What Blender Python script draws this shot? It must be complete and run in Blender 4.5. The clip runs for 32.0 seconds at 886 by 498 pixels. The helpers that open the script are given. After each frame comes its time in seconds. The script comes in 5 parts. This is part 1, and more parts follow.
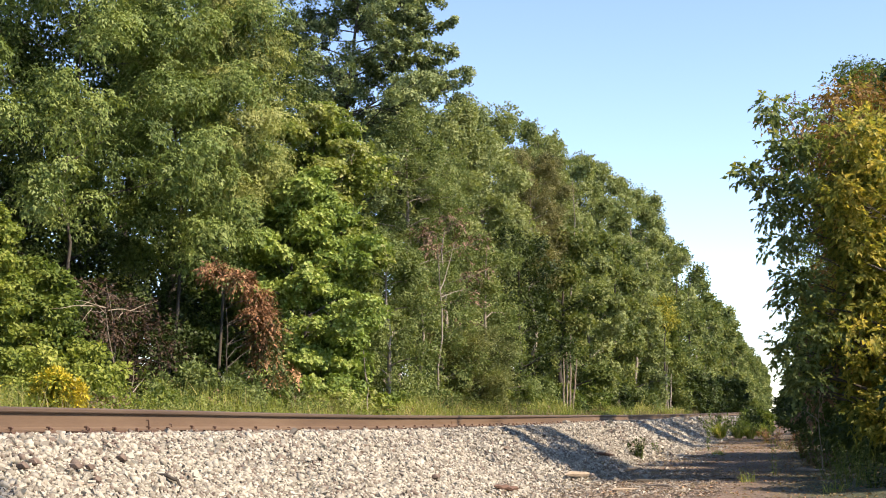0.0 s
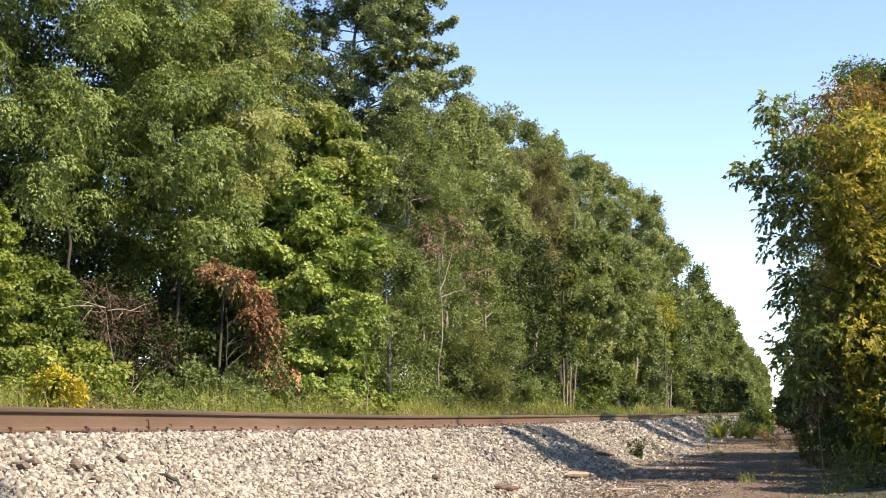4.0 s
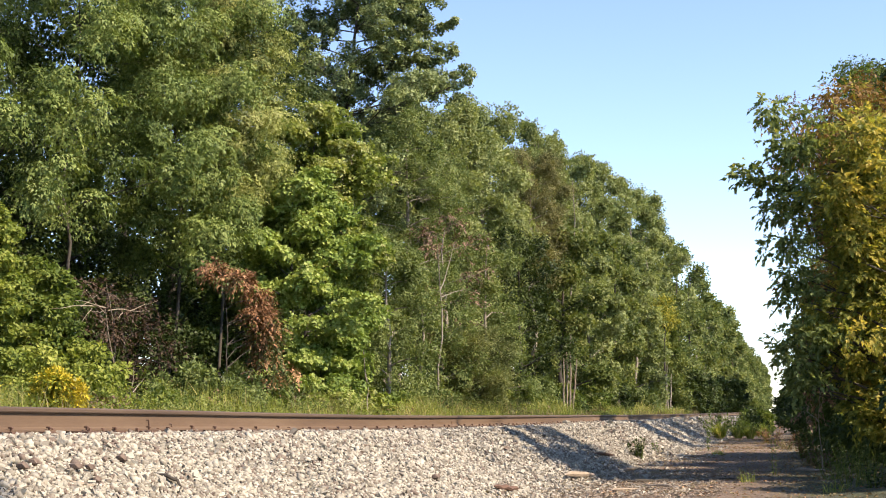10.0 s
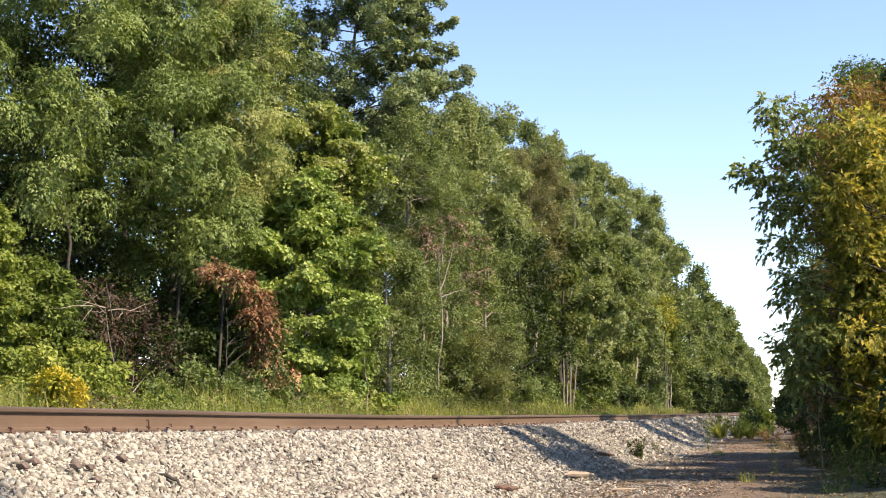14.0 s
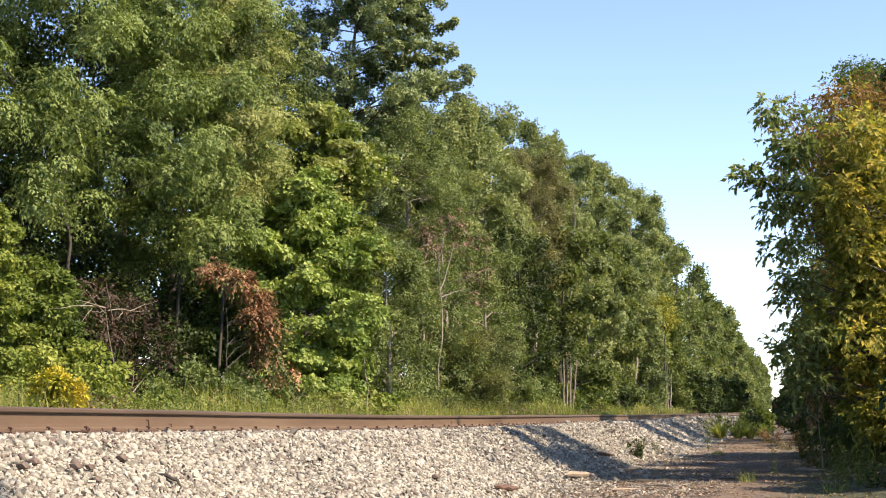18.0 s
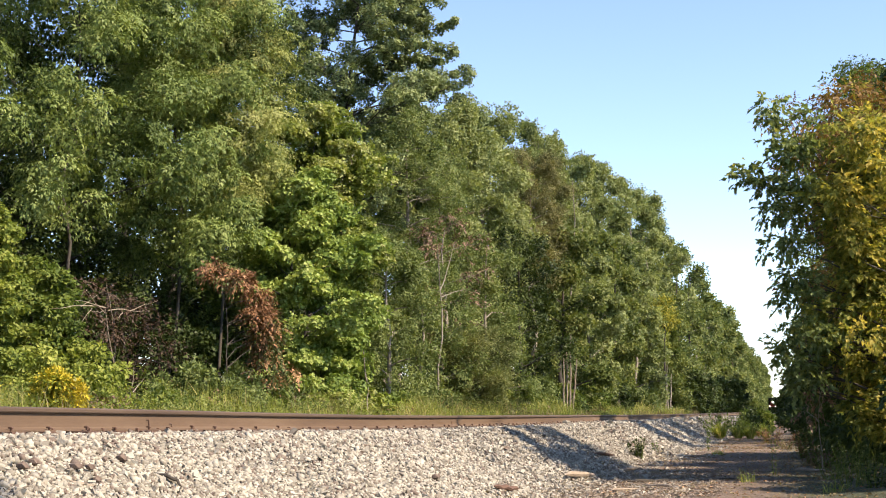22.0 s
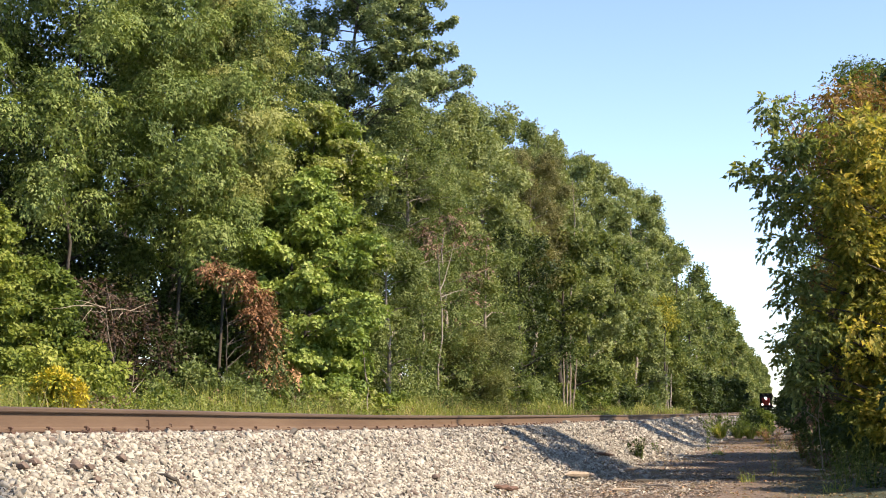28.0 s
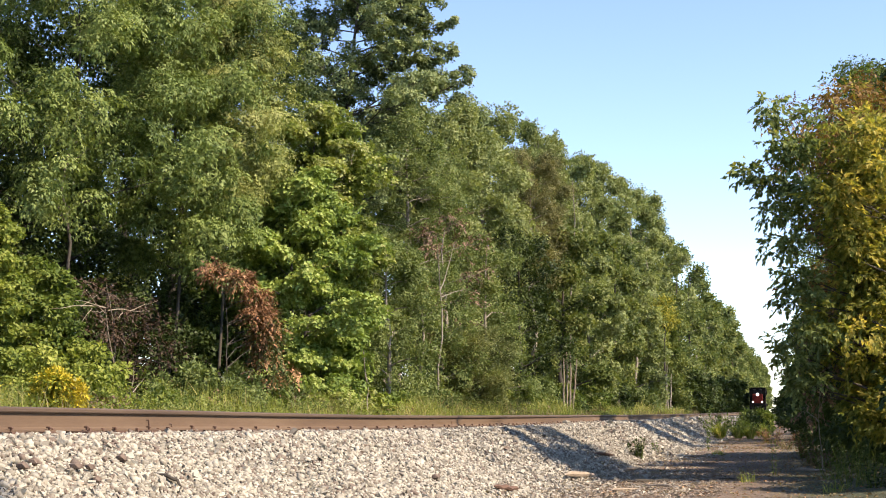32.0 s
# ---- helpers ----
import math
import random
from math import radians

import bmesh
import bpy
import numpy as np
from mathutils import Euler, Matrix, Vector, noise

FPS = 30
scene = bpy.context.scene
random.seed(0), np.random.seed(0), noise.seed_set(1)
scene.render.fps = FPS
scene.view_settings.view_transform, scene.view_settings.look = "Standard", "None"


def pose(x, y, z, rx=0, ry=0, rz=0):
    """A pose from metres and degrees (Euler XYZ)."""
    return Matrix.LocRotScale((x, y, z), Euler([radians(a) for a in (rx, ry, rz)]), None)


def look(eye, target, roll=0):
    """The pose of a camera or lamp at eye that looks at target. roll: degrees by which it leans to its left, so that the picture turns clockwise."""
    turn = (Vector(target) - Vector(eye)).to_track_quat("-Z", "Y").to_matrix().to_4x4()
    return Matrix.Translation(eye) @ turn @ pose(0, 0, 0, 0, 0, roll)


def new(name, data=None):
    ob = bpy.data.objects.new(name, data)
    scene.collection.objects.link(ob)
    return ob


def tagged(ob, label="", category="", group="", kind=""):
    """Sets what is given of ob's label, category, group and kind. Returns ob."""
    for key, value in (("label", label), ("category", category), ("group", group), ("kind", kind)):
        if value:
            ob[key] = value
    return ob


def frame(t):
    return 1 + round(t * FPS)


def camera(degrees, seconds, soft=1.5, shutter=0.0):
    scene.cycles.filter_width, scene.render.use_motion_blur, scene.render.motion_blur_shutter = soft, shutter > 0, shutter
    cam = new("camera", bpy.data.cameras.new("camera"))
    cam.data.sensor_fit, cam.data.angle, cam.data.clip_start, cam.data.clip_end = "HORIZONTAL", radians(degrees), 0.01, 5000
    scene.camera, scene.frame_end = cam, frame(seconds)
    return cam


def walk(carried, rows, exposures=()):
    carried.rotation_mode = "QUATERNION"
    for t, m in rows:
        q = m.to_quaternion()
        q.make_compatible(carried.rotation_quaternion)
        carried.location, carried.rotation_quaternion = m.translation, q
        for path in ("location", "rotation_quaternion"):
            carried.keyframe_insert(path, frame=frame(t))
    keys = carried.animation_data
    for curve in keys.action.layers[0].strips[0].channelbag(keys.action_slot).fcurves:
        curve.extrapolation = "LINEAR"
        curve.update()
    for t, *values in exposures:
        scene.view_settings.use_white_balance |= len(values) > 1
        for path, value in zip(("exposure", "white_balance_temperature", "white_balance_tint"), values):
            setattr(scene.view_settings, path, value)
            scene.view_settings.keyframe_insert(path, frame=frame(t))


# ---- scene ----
# The track runs along +y; x is the distance to the right of the camera. The lane is z = 0.
cam = camera(36.22, 32.0, soft=1.1)
walk(cam, [(0.0, pose(0, 0, 1.1, 96.855, 0, 14.39)), (32.0, pose(0, 0, 1.1, 96.855, 0, 14.39))],
     exposures=[(0.0, 1.2, 6500, 17), (32.0, 1.2, 6500, 17)])

# ---- light ----
SUN_AZ, SUN_EL = 100.0, 44.0          # degrees clockwise from +y, and above the horizon
world = bpy.data.worlds.new("sky")
scene.world = world
world.use_nodes = True
wn = world.node_tree.nodes
sky = wn.new("ShaderNodeTexSky")
sky.sky_type = "NISHITA"
sky.sun_disc = False
sky.sun_elevation = radians(SUN_EL)
sky.sun_rotation = radians(SUN_AZ)
sky.altitude, sky.air_density, sky.dust_density, sky.ozone_density = 200, 0.8, 0.0, 1.0
world.node_tree.links.new(sky.outputs[0], wn["Background"].inputs[0])
wn["Background"].inputs[1].default_value = 0.134
sun = new("sun", bpy.data.lights.new("sun", "SUN"))
sun.data.energy, sun.data.angle, sun.data.color = 5.0, radians(0.53), (1.0, 0.87, 0.67)
_az, _el = radians(SUN_AZ), radians(SUN_EL)
_to = Vector((math.sin(_az) * math.cos(_el), math.cos(_az) * math.cos(_el), math.sin(_el)))
sun.matrix_world = look(_to * 60, (0, 0, 0))


# ---- materials ----
def nodes_of(name):
    m = bpy.data.materials.new(name)
    m.use_nodes = True
    t = m.node_tree
    return m, t, t.nodes, t.links.new, t.nodes["Principled BSDF"]


def ramp(t, stops):
    r = t.nodes.new("ShaderNodeValToRGB")
    e = r.color_ramp.elements
    while len(e) < len(stops):
        e.new(0.5)
    for el, (p, c) in zip(e, stops):
        el.position, el.color = p, (*c, 1)
    return r


def noise_tex(t, scale, detail=4, rough=0.6, coords="Object", stretch=None):
    co = t.nodes.new("ShaderNodeTexCoord")
    n = t.nodes.new("ShaderNodeTexNoise")
    n.inputs["Scale"].default_value, n.inputs["Detail"].default_value = scale, detail
    n.inputs["Roughness"].default_value = rough
    out = co.outputs[coords]
    if stretch:
        mp = t.nodes.new("ShaderNodeMapping")
        mp.inputs["Scale"].default_value = stretch
        t.links.new(out, mp.inputs[0])
        out = mp.outputs[0]
    t.links.new(out, n.inputs["Vector"])
    return n


def mixc(t, kind, fac, a, b):
    m = t.nodes.new("ShaderNodeMix")
    m.data_type, m.blend_type = "RGBA", kind
    for sock, val in ((m.inputs[0], fac), (m.inputs[6], a), (m.inputs[7], b)):
        if hasattr(val, "is_output"):
            t.links.new(val, sock)
        elif isinstance(val, tuple):
            sock.default_value = (*val, 1)
        else:
            sock.default_value = val
    return m.outputs[2]


def leaf_mat(name, dark, mid, light, odd=None, odd_part=0.0, through_light=0.3, rough=0.55, patch=0.35):
    """Leaves: each one its own tone, drifting in patches over the crown; light shines through."""
    m, t, n, link, b = nodes_of(name)
    geo = n.new("ShaderNodeNewGeometry")
    pn = noise_tex(t, patch, 2)
    add = n.new("ShaderNodeMath")
    add.operation = "MULTIPLY_ADD"
    info = n.new("ShaderNodeObjectInfo")
    both = n.new("ShaderNodeMath")
    both.operation = "ADD"
    link(geo.outputs["Random Per Island"], both.inputs[0])
    link(info.outputs["Random"], both.inputs[1])
    own = n.new("ShaderNodeMath")
    own.operation = "FRACT"
    link(both.outputs[0], own.inputs[0])
    link(own.outputs[0], add.inputs[0])
    add.inputs[1].default_value = 0.55
    sub = n.new("ShaderNodeMath")
    sub.operation = "MULTIPLY_ADD"
    link(pn.outputs[0], sub.inputs[0])
    sub.inputs[1].default_value, sub.inputs[2].default_value = 1.6, -0.6
    link(sub.outputs[0], add.inputs[2])
    stops = [(0.0, dark), (0.5, mid), (0.95, light)]
    r = ramp(t, stops)
    link(add.outputs[0], r.inputs[0])
    col = r.outputs[0]
    if odd:
        on = noise_tex(t, patch * 1.7, 3)
        s = n.new("ShaderNodeMath")
        s.operation = "MULTIPLY_ADD"
        link(geo.outputs["Random Per Island"], s.inputs[0])
        s.inputs[1].default_value = 0.25
        link(on.outputs[0], s.inputs[2])
        rr = ramp(t, [(0.74 - odd_part * 0.4, (0, 0, 0)), (0.82 - odd_part * 0.4, (1, 1, 1))])
        link(s.outputs[0], rr.inputs[0])
        col = mixc(t, "MIX", rr.outputs[0], col, odd)
    link(col, b.inputs["Base Color"])
    b.inputs["Roughness"].default_value = rough
    b.inputs["Specular IOR Level"].default_value = 0.22
    tr = n.new("ShaderNodeBsdfTranslucent")
    warm = mixc(t, "MULTIPLY", 1.0, col, (1.0, 1.0, 0.55))
    link(warm, tr.inputs[0])
    mx = n.new("ShaderNodeMixShader")
    mx.inputs[0].default_value = through_light
    link(b.outputs[0], mx.inputs[1])
    link(tr.outputs[0], mx.inputs[2])
    link(mx.outputs[0], n["Material Output"].inputs[0])
    return m


def rough_mat(name, stops, scale, bump=0.4, rough=0.9, fine=None, stretch=None, metal=0.0, per_piece=0.0, dist=0.02):
    """A matt surface from a ramp of tones over noise, with a fine relief."""
    m, t, n, link, b = nodes_of(name)
    a = noise_tex(t, scale, 6, 0.65, stretch=stretch)
    f = noise_tex(t, fine or scale * 9, 5, 0.7, stretch=stretch)
    val = n.new("ShaderNodeMath")
    val.operation = "MULTIPLY_ADD"
    link(f.outputs[0], val.inputs[0])
    val.inputs[1].default_value = 0.4
    half = n.new("ShaderNodeMath")
    half.operation = "MULTIPLY_ADD"
    link(a.outputs[0], half.inputs[0])
    half.inputs[1].default_value, half.inputs[2].default_value = 1.1, -0.25
    link(half.outputs[0], val.inputs[2])
    src = val.outputs[0]
    if per_piece:
        g = n.new("ShaderNodeNewGeometry")
        o = n.new("ShaderNodeObjectInfo")
        s1 = n.new("ShaderNodeMath")
        s1.operation = "ADD"
        link(g.outputs["Random Per Island"], s1.inputs[0])
        link(o.outputs["Random"], s1.inputs[1])
        fr = n.new("ShaderNodeMath")
        fr.operation = "FRACT"
        link(s1.outputs[0], fr.inputs[0])
        s2 = n.new("ShaderNodeMath")
        s2.operation = "MULTIPLY_ADD"
        link(fr.outputs[0], s2.inputs[0])
        s2.inputs[1].default_value = per_piece
        s3 = n.new("ShaderNodeMath")
        s3.operation = "MULTIPLY"
        link(src, s3.inputs[0])
        s3.inputs[1].default_value = 1 - per_piece
        link(s3.outputs[0], s2.inputs[2])
        src = s2.outputs[0]
    r = ramp(t, stops)
    link(src, r.inputs[0])
    link(r.outputs[0], b.inputs["Base Color"])
    b.inputs["Roughness"].default_value, b.inputs["Metallic"].default_value = rough, metal
    if bump:
        bp = n.new("ShaderNodeBump")
        bp.inputs["Strength"].default_value, bp.inputs["Distance"].default_value = bump, dist
        link(f.outputs[0], bp.inputs["Height"])
        link(bp.outputs[0], b.inputs["Normal"])
    return m


def plain_mat(name, col, rough=0.5, metal=0.0, glow=None, power=0.0, gloss=0.15):
    m, t, n, link, b = nodes_of(name)
    f = noise_tex(t, 3.0, 5)
    c = mixc(t, "MULTIPLY", f.outputs[0], col, tuple(0.6 * v for v in col))
    link(c, b.inputs["Base Color"])
    b.inputs["Roughness"].default_value, b.inputs["Metallic"].default_value = rough, metal
    b.inputs["Specular IOR Level"].default_value = gloss
    if glow:
        b.inputs["Emission Color"].default_value = (*glow, 1)
        b.inputs["Emission Strength"].default_value = power
    return m


M = {
    "ash": leaf_mat("ash_leaf", (0.056, 0.087, 0.022), (0.143, 0.195, 0.049), (0.264, 0.308, 0.090), through_light=0.34),
    "ash_pale": leaf_mat("ash_pale_leaf", (0.095, 0.132, 0.034), (0.224, 0.253, 0.067), (0.403, 0.414, 0.157), (0.358, 0.370, 0.123), 0.08, through_light=0.42),
    "maple": leaf_mat("maple_leaf", (0.103, 0.159, 0.034), (0.224, 0.300, 0.065), (0.381, 0.426, 0.123), through_light=0.36),
    "maple_yellow": leaf_mat("maple_yellow_leaf", (0.090, 0.134, 0.025), (0.202, 0.252, 0.045), (0.358, 0.386, 0.101), (0.403, 0.414, 0.168), 0.06, through_light=0.42),
    "oak": leaf_mat("oak_leaf", (0.046, 0.072, 0.020), (0.110, 0.144, 0.037), (0.206, 0.222, 0.062), through_light=0.4),
    "poplar": leaf_mat("poplar_leaf", (0.090, 0.119, 0.041), (0.202, 0.240, 0.087), (0.342, 0.372, 0.151), through_light=0.46),
    "cottonwood": leaf_mat("cottonwood_leaf", (0.055, 0.080, 0.032), (0.146, 0.186, 0.070), (0.287, 0.327, 0.138), through_light=0.3),
    "poplar_brown": leaf_mat("poplar_brown_leaf", (0.075, 0.078, 0.03), (0.155, 0.152, 0.06), (0.245, 0.228, 0.092), through_light=0.4),
    "willow": leaf_mat("willow_leaf", (0.065, 0.093, 0.028), (0.143, 0.186, 0.055), (0.241, 0.274, 0.090), through_light=0.4),
    "shrub": leaf_mat("shrub_leaf", (0.048, 0.081, 0.015), (0.121, 0.166, 0.029), (0.232, 0.261, 0.052), through_light=0.38),
    # leaves darkened so the colour carries the shade of hollows and deep wood
    "shrub_shade_dark": leaf_mat("shrub_shade_dark_leaf", (0.018, 0.033, 0.008), (0.044, 0.066, 0.015), (0.081, 0.107, 0.026)),
    "olive": leaf_mat("olive_leaf", (0.069, 0.087, 0.031), (0.147, 0.166, 0.055), (0.240, 0.248, 0.085)),
    "gold": leaf_mat("gold_leaf", (0.287, 0.245, 0.025), (0.558, 0.448, 0.043), (0.676, 0.575, 0.084), (0.186, 0.220, 0.025), 0.2),
    "rust": leaf_mat("rust_leaf", (0.093, 0.050, 0.024), (0.265, 0.132, 0.062), (0.481, 0.270, 0.136), (0.059, 0.080, 0.020), 0.12, through_light=0.15),
    "pink": leaf_mat("pale_dead_leaf", (0.11, 0.07, 0.048), (0.206, 0.125, 0.085), (0.309, 0.213, 0.14), through_light=0.15),
    "elder": leaf_mat("elder_leaf", (0.091, 0.134, 0.030), (0.281, 0.271, 0.051), (0.525, 0.439, 0.091), (0.549, 0.439, 0.104), 0.2, through_light=0.55),
    "elder_arm": leaf_mat("elder_outer_leaf", (0.098, 0.138, 0.049), (0.221, 0.265, 0.094), (0.397, 0.397, 0.155), (0.397, 0.353, 0.071), 0.1, through_light=0.5),
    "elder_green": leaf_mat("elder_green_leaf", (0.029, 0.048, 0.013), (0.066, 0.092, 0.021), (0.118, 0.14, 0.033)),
    "elder_rust": leaf_mat("elder_rust_leaf", (0.097, 0.061, 0.018), (0.221, 0.124, 0.035), (0.335, 0.194, 0.061), (0.318, 0.282, 0.035), 0.15),
    "vine": leaf_mat("vine_leaf", (0.094, 0.139, 0.026), (0.222, 0.264, 0.047), (0.403, 0.416, 0.094), through_light=0.4),
    "yellowing": leaf_mat("yellowing_leaf", (0.16, 0.17, 0.03), (0.34, 0.32, 0.05), (0.5, 0.44, 0.1), (0.13, 0.17, 0.03), 0.15, through_light=0.4),
    # dead leaves, their brown lowered to stand in for canopy shade
    "dull": leaf_mat("shade_dark_dead_leaf", (0.026, 0.017, 0.011), (0.056, 0.034, 0.020), (0.098, 0.064, 0.041), through_light=0.1),
    "grass": leaf_mat("grass_blade", (0.114, 0.150, 0.029), (0.246, 0.288, 0.062), (0.444, 0.444, 0.138), (0.552, 0.462, 0.192), 0.12, through_light=0.5, patch=0.25),
    "straw": leaf_mat("straw_blade", (0.118, 0.088, 0.044), (0.221, 0.169, 0.081), (0.331, 0.272, 0.147), through_light=0.2),
}
M["bark"] = rough_mat("bark", [(0.2, (0.022, 0.018, 0.013)), (0.6, (0.062, 0.05, 0.037)), (0.9, (0.11, 0.092, 0.073))], 3.0, 0.8, stretch=(1, 1, 0.25))
M["bark_pale"] = rough_mat("bark_pale", [(0.2, (0.132, 0.11, 0.081)), (0.6, (0.265, 0.228, 0.176)), (0.9, (0.367, 0.331, 0.279))], 3.0, 0.5, stretch=(1, 1, 0.25))
M["deadwood"] = rough_mat("deadwood", [(0.2, (0.147, 0.11, 0.073)), (0.6, (0.309, 0.25, 0.184)), (0.9, (0.404, 0.345, 0.272))], 8.0, 0.5, stretch=(1, 0.2, 1))
M["stone"] = rough_mat("ballast_stone", [(0.0, (0.079, 0.058, 0.048)), (0.12, (0.132, 0.097, 0.074)), (0.25, (0.163, 0.142, 0.108)), (0.45, (0.251, 0.228, 0.178)), (0.85, (0.371, 0.340, 0.269))],
                       14.0, 0.35, per_piece=0.8, dist=0.006)
M["pebble"] = rough_mat("lane_pebble", [(0.1, (0.044, 0.033, 0.024)), (0.4, (0.11, 0.088, 0.066)), (0.7, (0.184, 0.154, 0.121)), (0.9, (0.294, 0.265, 0.221))], 14.0, 0.3, per_piece=0.8, dist=0.006)
M["brownstone"] = rough_mat("brown_stone", [(0.2, (0.062, 0.04, 0.029)), (0.6, (0.132, 0.094, 0.07)), (0.9, (0.191, 0.143, 0.11))], 20.0, 0.4, dist=0.005)
M["bed"] = rough_mat("ballast_bed", [(0.2, (0.113, 0.101, 0.089)), (0.5, (0.243, 0.222, 0.198)), (0.8, (0.372, 0.348, 0.307))], 9.0, 1.0, fine=38.0, dist=0.05)
M["rail"] = rough_mat("rusty_rail", [(0.2, (0.062, 0.036, 0.02)), (0.5, (0.104, 0.064, 0.035)), (0.85, (0.145, 0.096, 0.056))], 0.9, 0.15, rough=0.78, fine=30.0, stretch=(1, 0.35, 3), dist=0.003)
M["railtop"] = rough_mat("worn_rail_head", [(0.2, (0.033, 0.024, 0.016)), (0.6, (0.059, 0.043, 0.031)), (0.9, (0.088, 0.066, 0.05))], 1.2, 0.1, rough=0.62, fine=40.0, stretch=(1, 0.2, 1), dist=0.002)
M["railside"] = rough_mat("rusty_rail_head", [(0.2, (0.045, 0.027, 0.016)), (0.5, (0.074, 0.047, 0.028)), (0.85, (0.11, 0.073, 0.045))], 0.9, 0.15, rough=0.75, fine=30.0, stretch=(1, 0.35, 3), dist=0.003)
M["steel"] = rough_mat("rusty_steel", [(0.2, (0.051, 0.026, 0.016)), (0.6, (0.11, 0.059, 0.037)), (0.9, (0.162, 0.096, 0.062))], 20.0, 0.3, rough=0.8, dist=0.003)
M["tie"] = rough_mat("creosote_tie", [(0.2, (0.026, 0.021, 0.016)), (0.6, (0.062, 0.05, 0.04)), (0.9, (0.11, 0.092, 0.073))], 5.0, 0.6, stretch=(0.2, 2, 1))


def ground_mat():
    """Trodden dirt on the lane, with litter and gravel; leaf litter and thin grass away from it."""
    m, t, n, link, b = nodes_of("earth")
    big, fine, mid = noise_tex(t, 0.35, 5), noise_tex(t, 26.0, 6, 0.75), noise_tex(t, 4.0, 5, 0.7)
    r1 = ramp(t, [(0.32, (0.036, 0.023, 0.014)), (0.46, (0.108, 0.074, 0.048)), (0.58, (0.2, 0.146, 0.102)), (0.7, (0.34, 0.27, 0.205))])
    s = mixc(t, "MIX", 0.5, mid.outputs[0], fine.outputs[0])
    link(s, r1.inputs[0])
    r2 = ramp(t, [(0.3, (0.022, 0.029, 0.01)), (0.55, (0.051, 0.055, 0.021)), (0.8, (0.103, 0.088, 0.04))])
    link(s, r2.inputs[0])
    co = n.new("ShaderNodeTexCoord")
    sep = n.new("ShaderNodeSeparateXYZ")
    link(co.outputs["Object"], sep.inputs[0])
    off = n.new("ShaderNodeMath")
    off.operation = "ADD"
    link(sep.outputs[0], off.inputs[0])
    off.inputs[1].default_value = 3.0
    ab = n.new("ShaderNodeMath")
    ab.operation = "ABSOLUTE"
    link(off.outputs[0], ab.inputs[0])
    ed = n.new("ShaderNodeMath")
    ed.operation = "MULTIPLY_ADD"
    link(big.outputs[0], ed.inputs[0])
    ed.inputs[1].default_value = -2.4
    link(ab.outputs[0], ed.inputs[2])
    rr = ramp(t, [(0.0, (0, 0, 0)), (1.0, (1, 1, 1))])
    mr = n.new("ShaderNodeMapRange")
    mr.inputs[1].default_value, mr.inputs[2].default_value = 1.2, 2.2
    link(ed.outputs[0], mr.inputs[0])
    link(mr.outputs[0], rr.inputs[0])
    link(mixc(t, "MIX", rr.outputs[0], r1.outputs[0], r2.outputs[0]), b.inputs["Base Color"])
    b.inputs["Roughness"].default_value = 0.95
    bp = n.new("ShaderNodeBump")
    bp.inputs["Strength"].default_value, bp.inputs["Distance"].default_value = 1.0, 0.05
    link(s, bp.inputs["Height"])
    link(bp.outputs[0], b.inputs["Normal"])
    return m


M["earth"] = ground_mat()


# ---- mesh helpers ----
def raw(name, v, f, mat, smooth=False):
    """A mesh from arrays of points and of faces with equally many corners."""
    v, f = np.asarray(v, np.float32), np.asarray(f, np.int32)
    me = bpy.data.meshes.new(name)
    me.vertices.add(len(v))
    me.vertices.foreach_set("co", v.ravel())
    me.loops.add(f.size)
    me.loops.foreach_set("vertex_index", f.ravel())
    me.polygons.add(len(f))
    me.polygons.foreach_set("loop_start", np.arange(0, f.size, f.shape[1], dtype=np.int32))
    me.update(calc_edges=True)
    me.materials.append(mat)
    if smooth:
        me.shade_smooth()
    else:
        me.shade_flat()
    return me


def part(name, data, parent, label="", at=(0, 0, 0)):
    ob = new(name, data)
    ob.parent = parent
    ob.location = at
    return tagged(ob, label)


def thing(name, label, category, at=(0, 0, 0), data=None, group="", kind="", rz=0.0):
    ob = new(name, data)
    ob.location = at
    ob.rotation_euler = (0, 0, rz)
    return tagged(ob, label, category, group, kind)


def bm_mesh(name, bm, mat, smooth=False):
    me = bpy.data.meshes.new(name)
    bm.to_mesh(me)
    bm.free()
    me.materials.append(mat)
    if smooth:
        me.shade_smooth()
    return me


def box_bm(bm, lo, hi, bevel=0.0):
    r = bmesh.ops.create_cube(bm, size=1.0)
    c, s = (Vector(lo) + Vector(hi)) / 2, Vector(hi) - Vector(lo)
    for w in r["verts"]:
        w.co = Vector((w.co.x * s.x, w.co.y * s.y, w.co.z * s.z)) + c
    if bevel:
        es = list({e for w in r["verts"] for e in w.link_edges})
        bmesh.ops.bevel(bm, geom=es, offset=bevel, segments=2, affect="EDGES", profile=0.6)


def box(name, lo, hi, mat, bevel=0.01):
    bm = bmesh.new()
    box_bm(bm, lo, hi, bevel)
    return bm_mesh(name, bm, mat)


def cyl(name, a, b, r, mat, seg=16, r2=None):
    bm = bmesh.new()
    a, b = Vector(a), Vector(b)
    m = Matrix.Translation((a + b) / 2) @ (b - a).to_track_quat("Z", "Y").to_matrix().to_4x4()
    bmesh.ops.create_cone(bm, cap_ends=True, segments=seg, radius1=r, radius2=r if r2 is None else r2, depth=(b - a).length, matrix=m)
    me = bm_mesh(name, bm, mat, True)
    return me


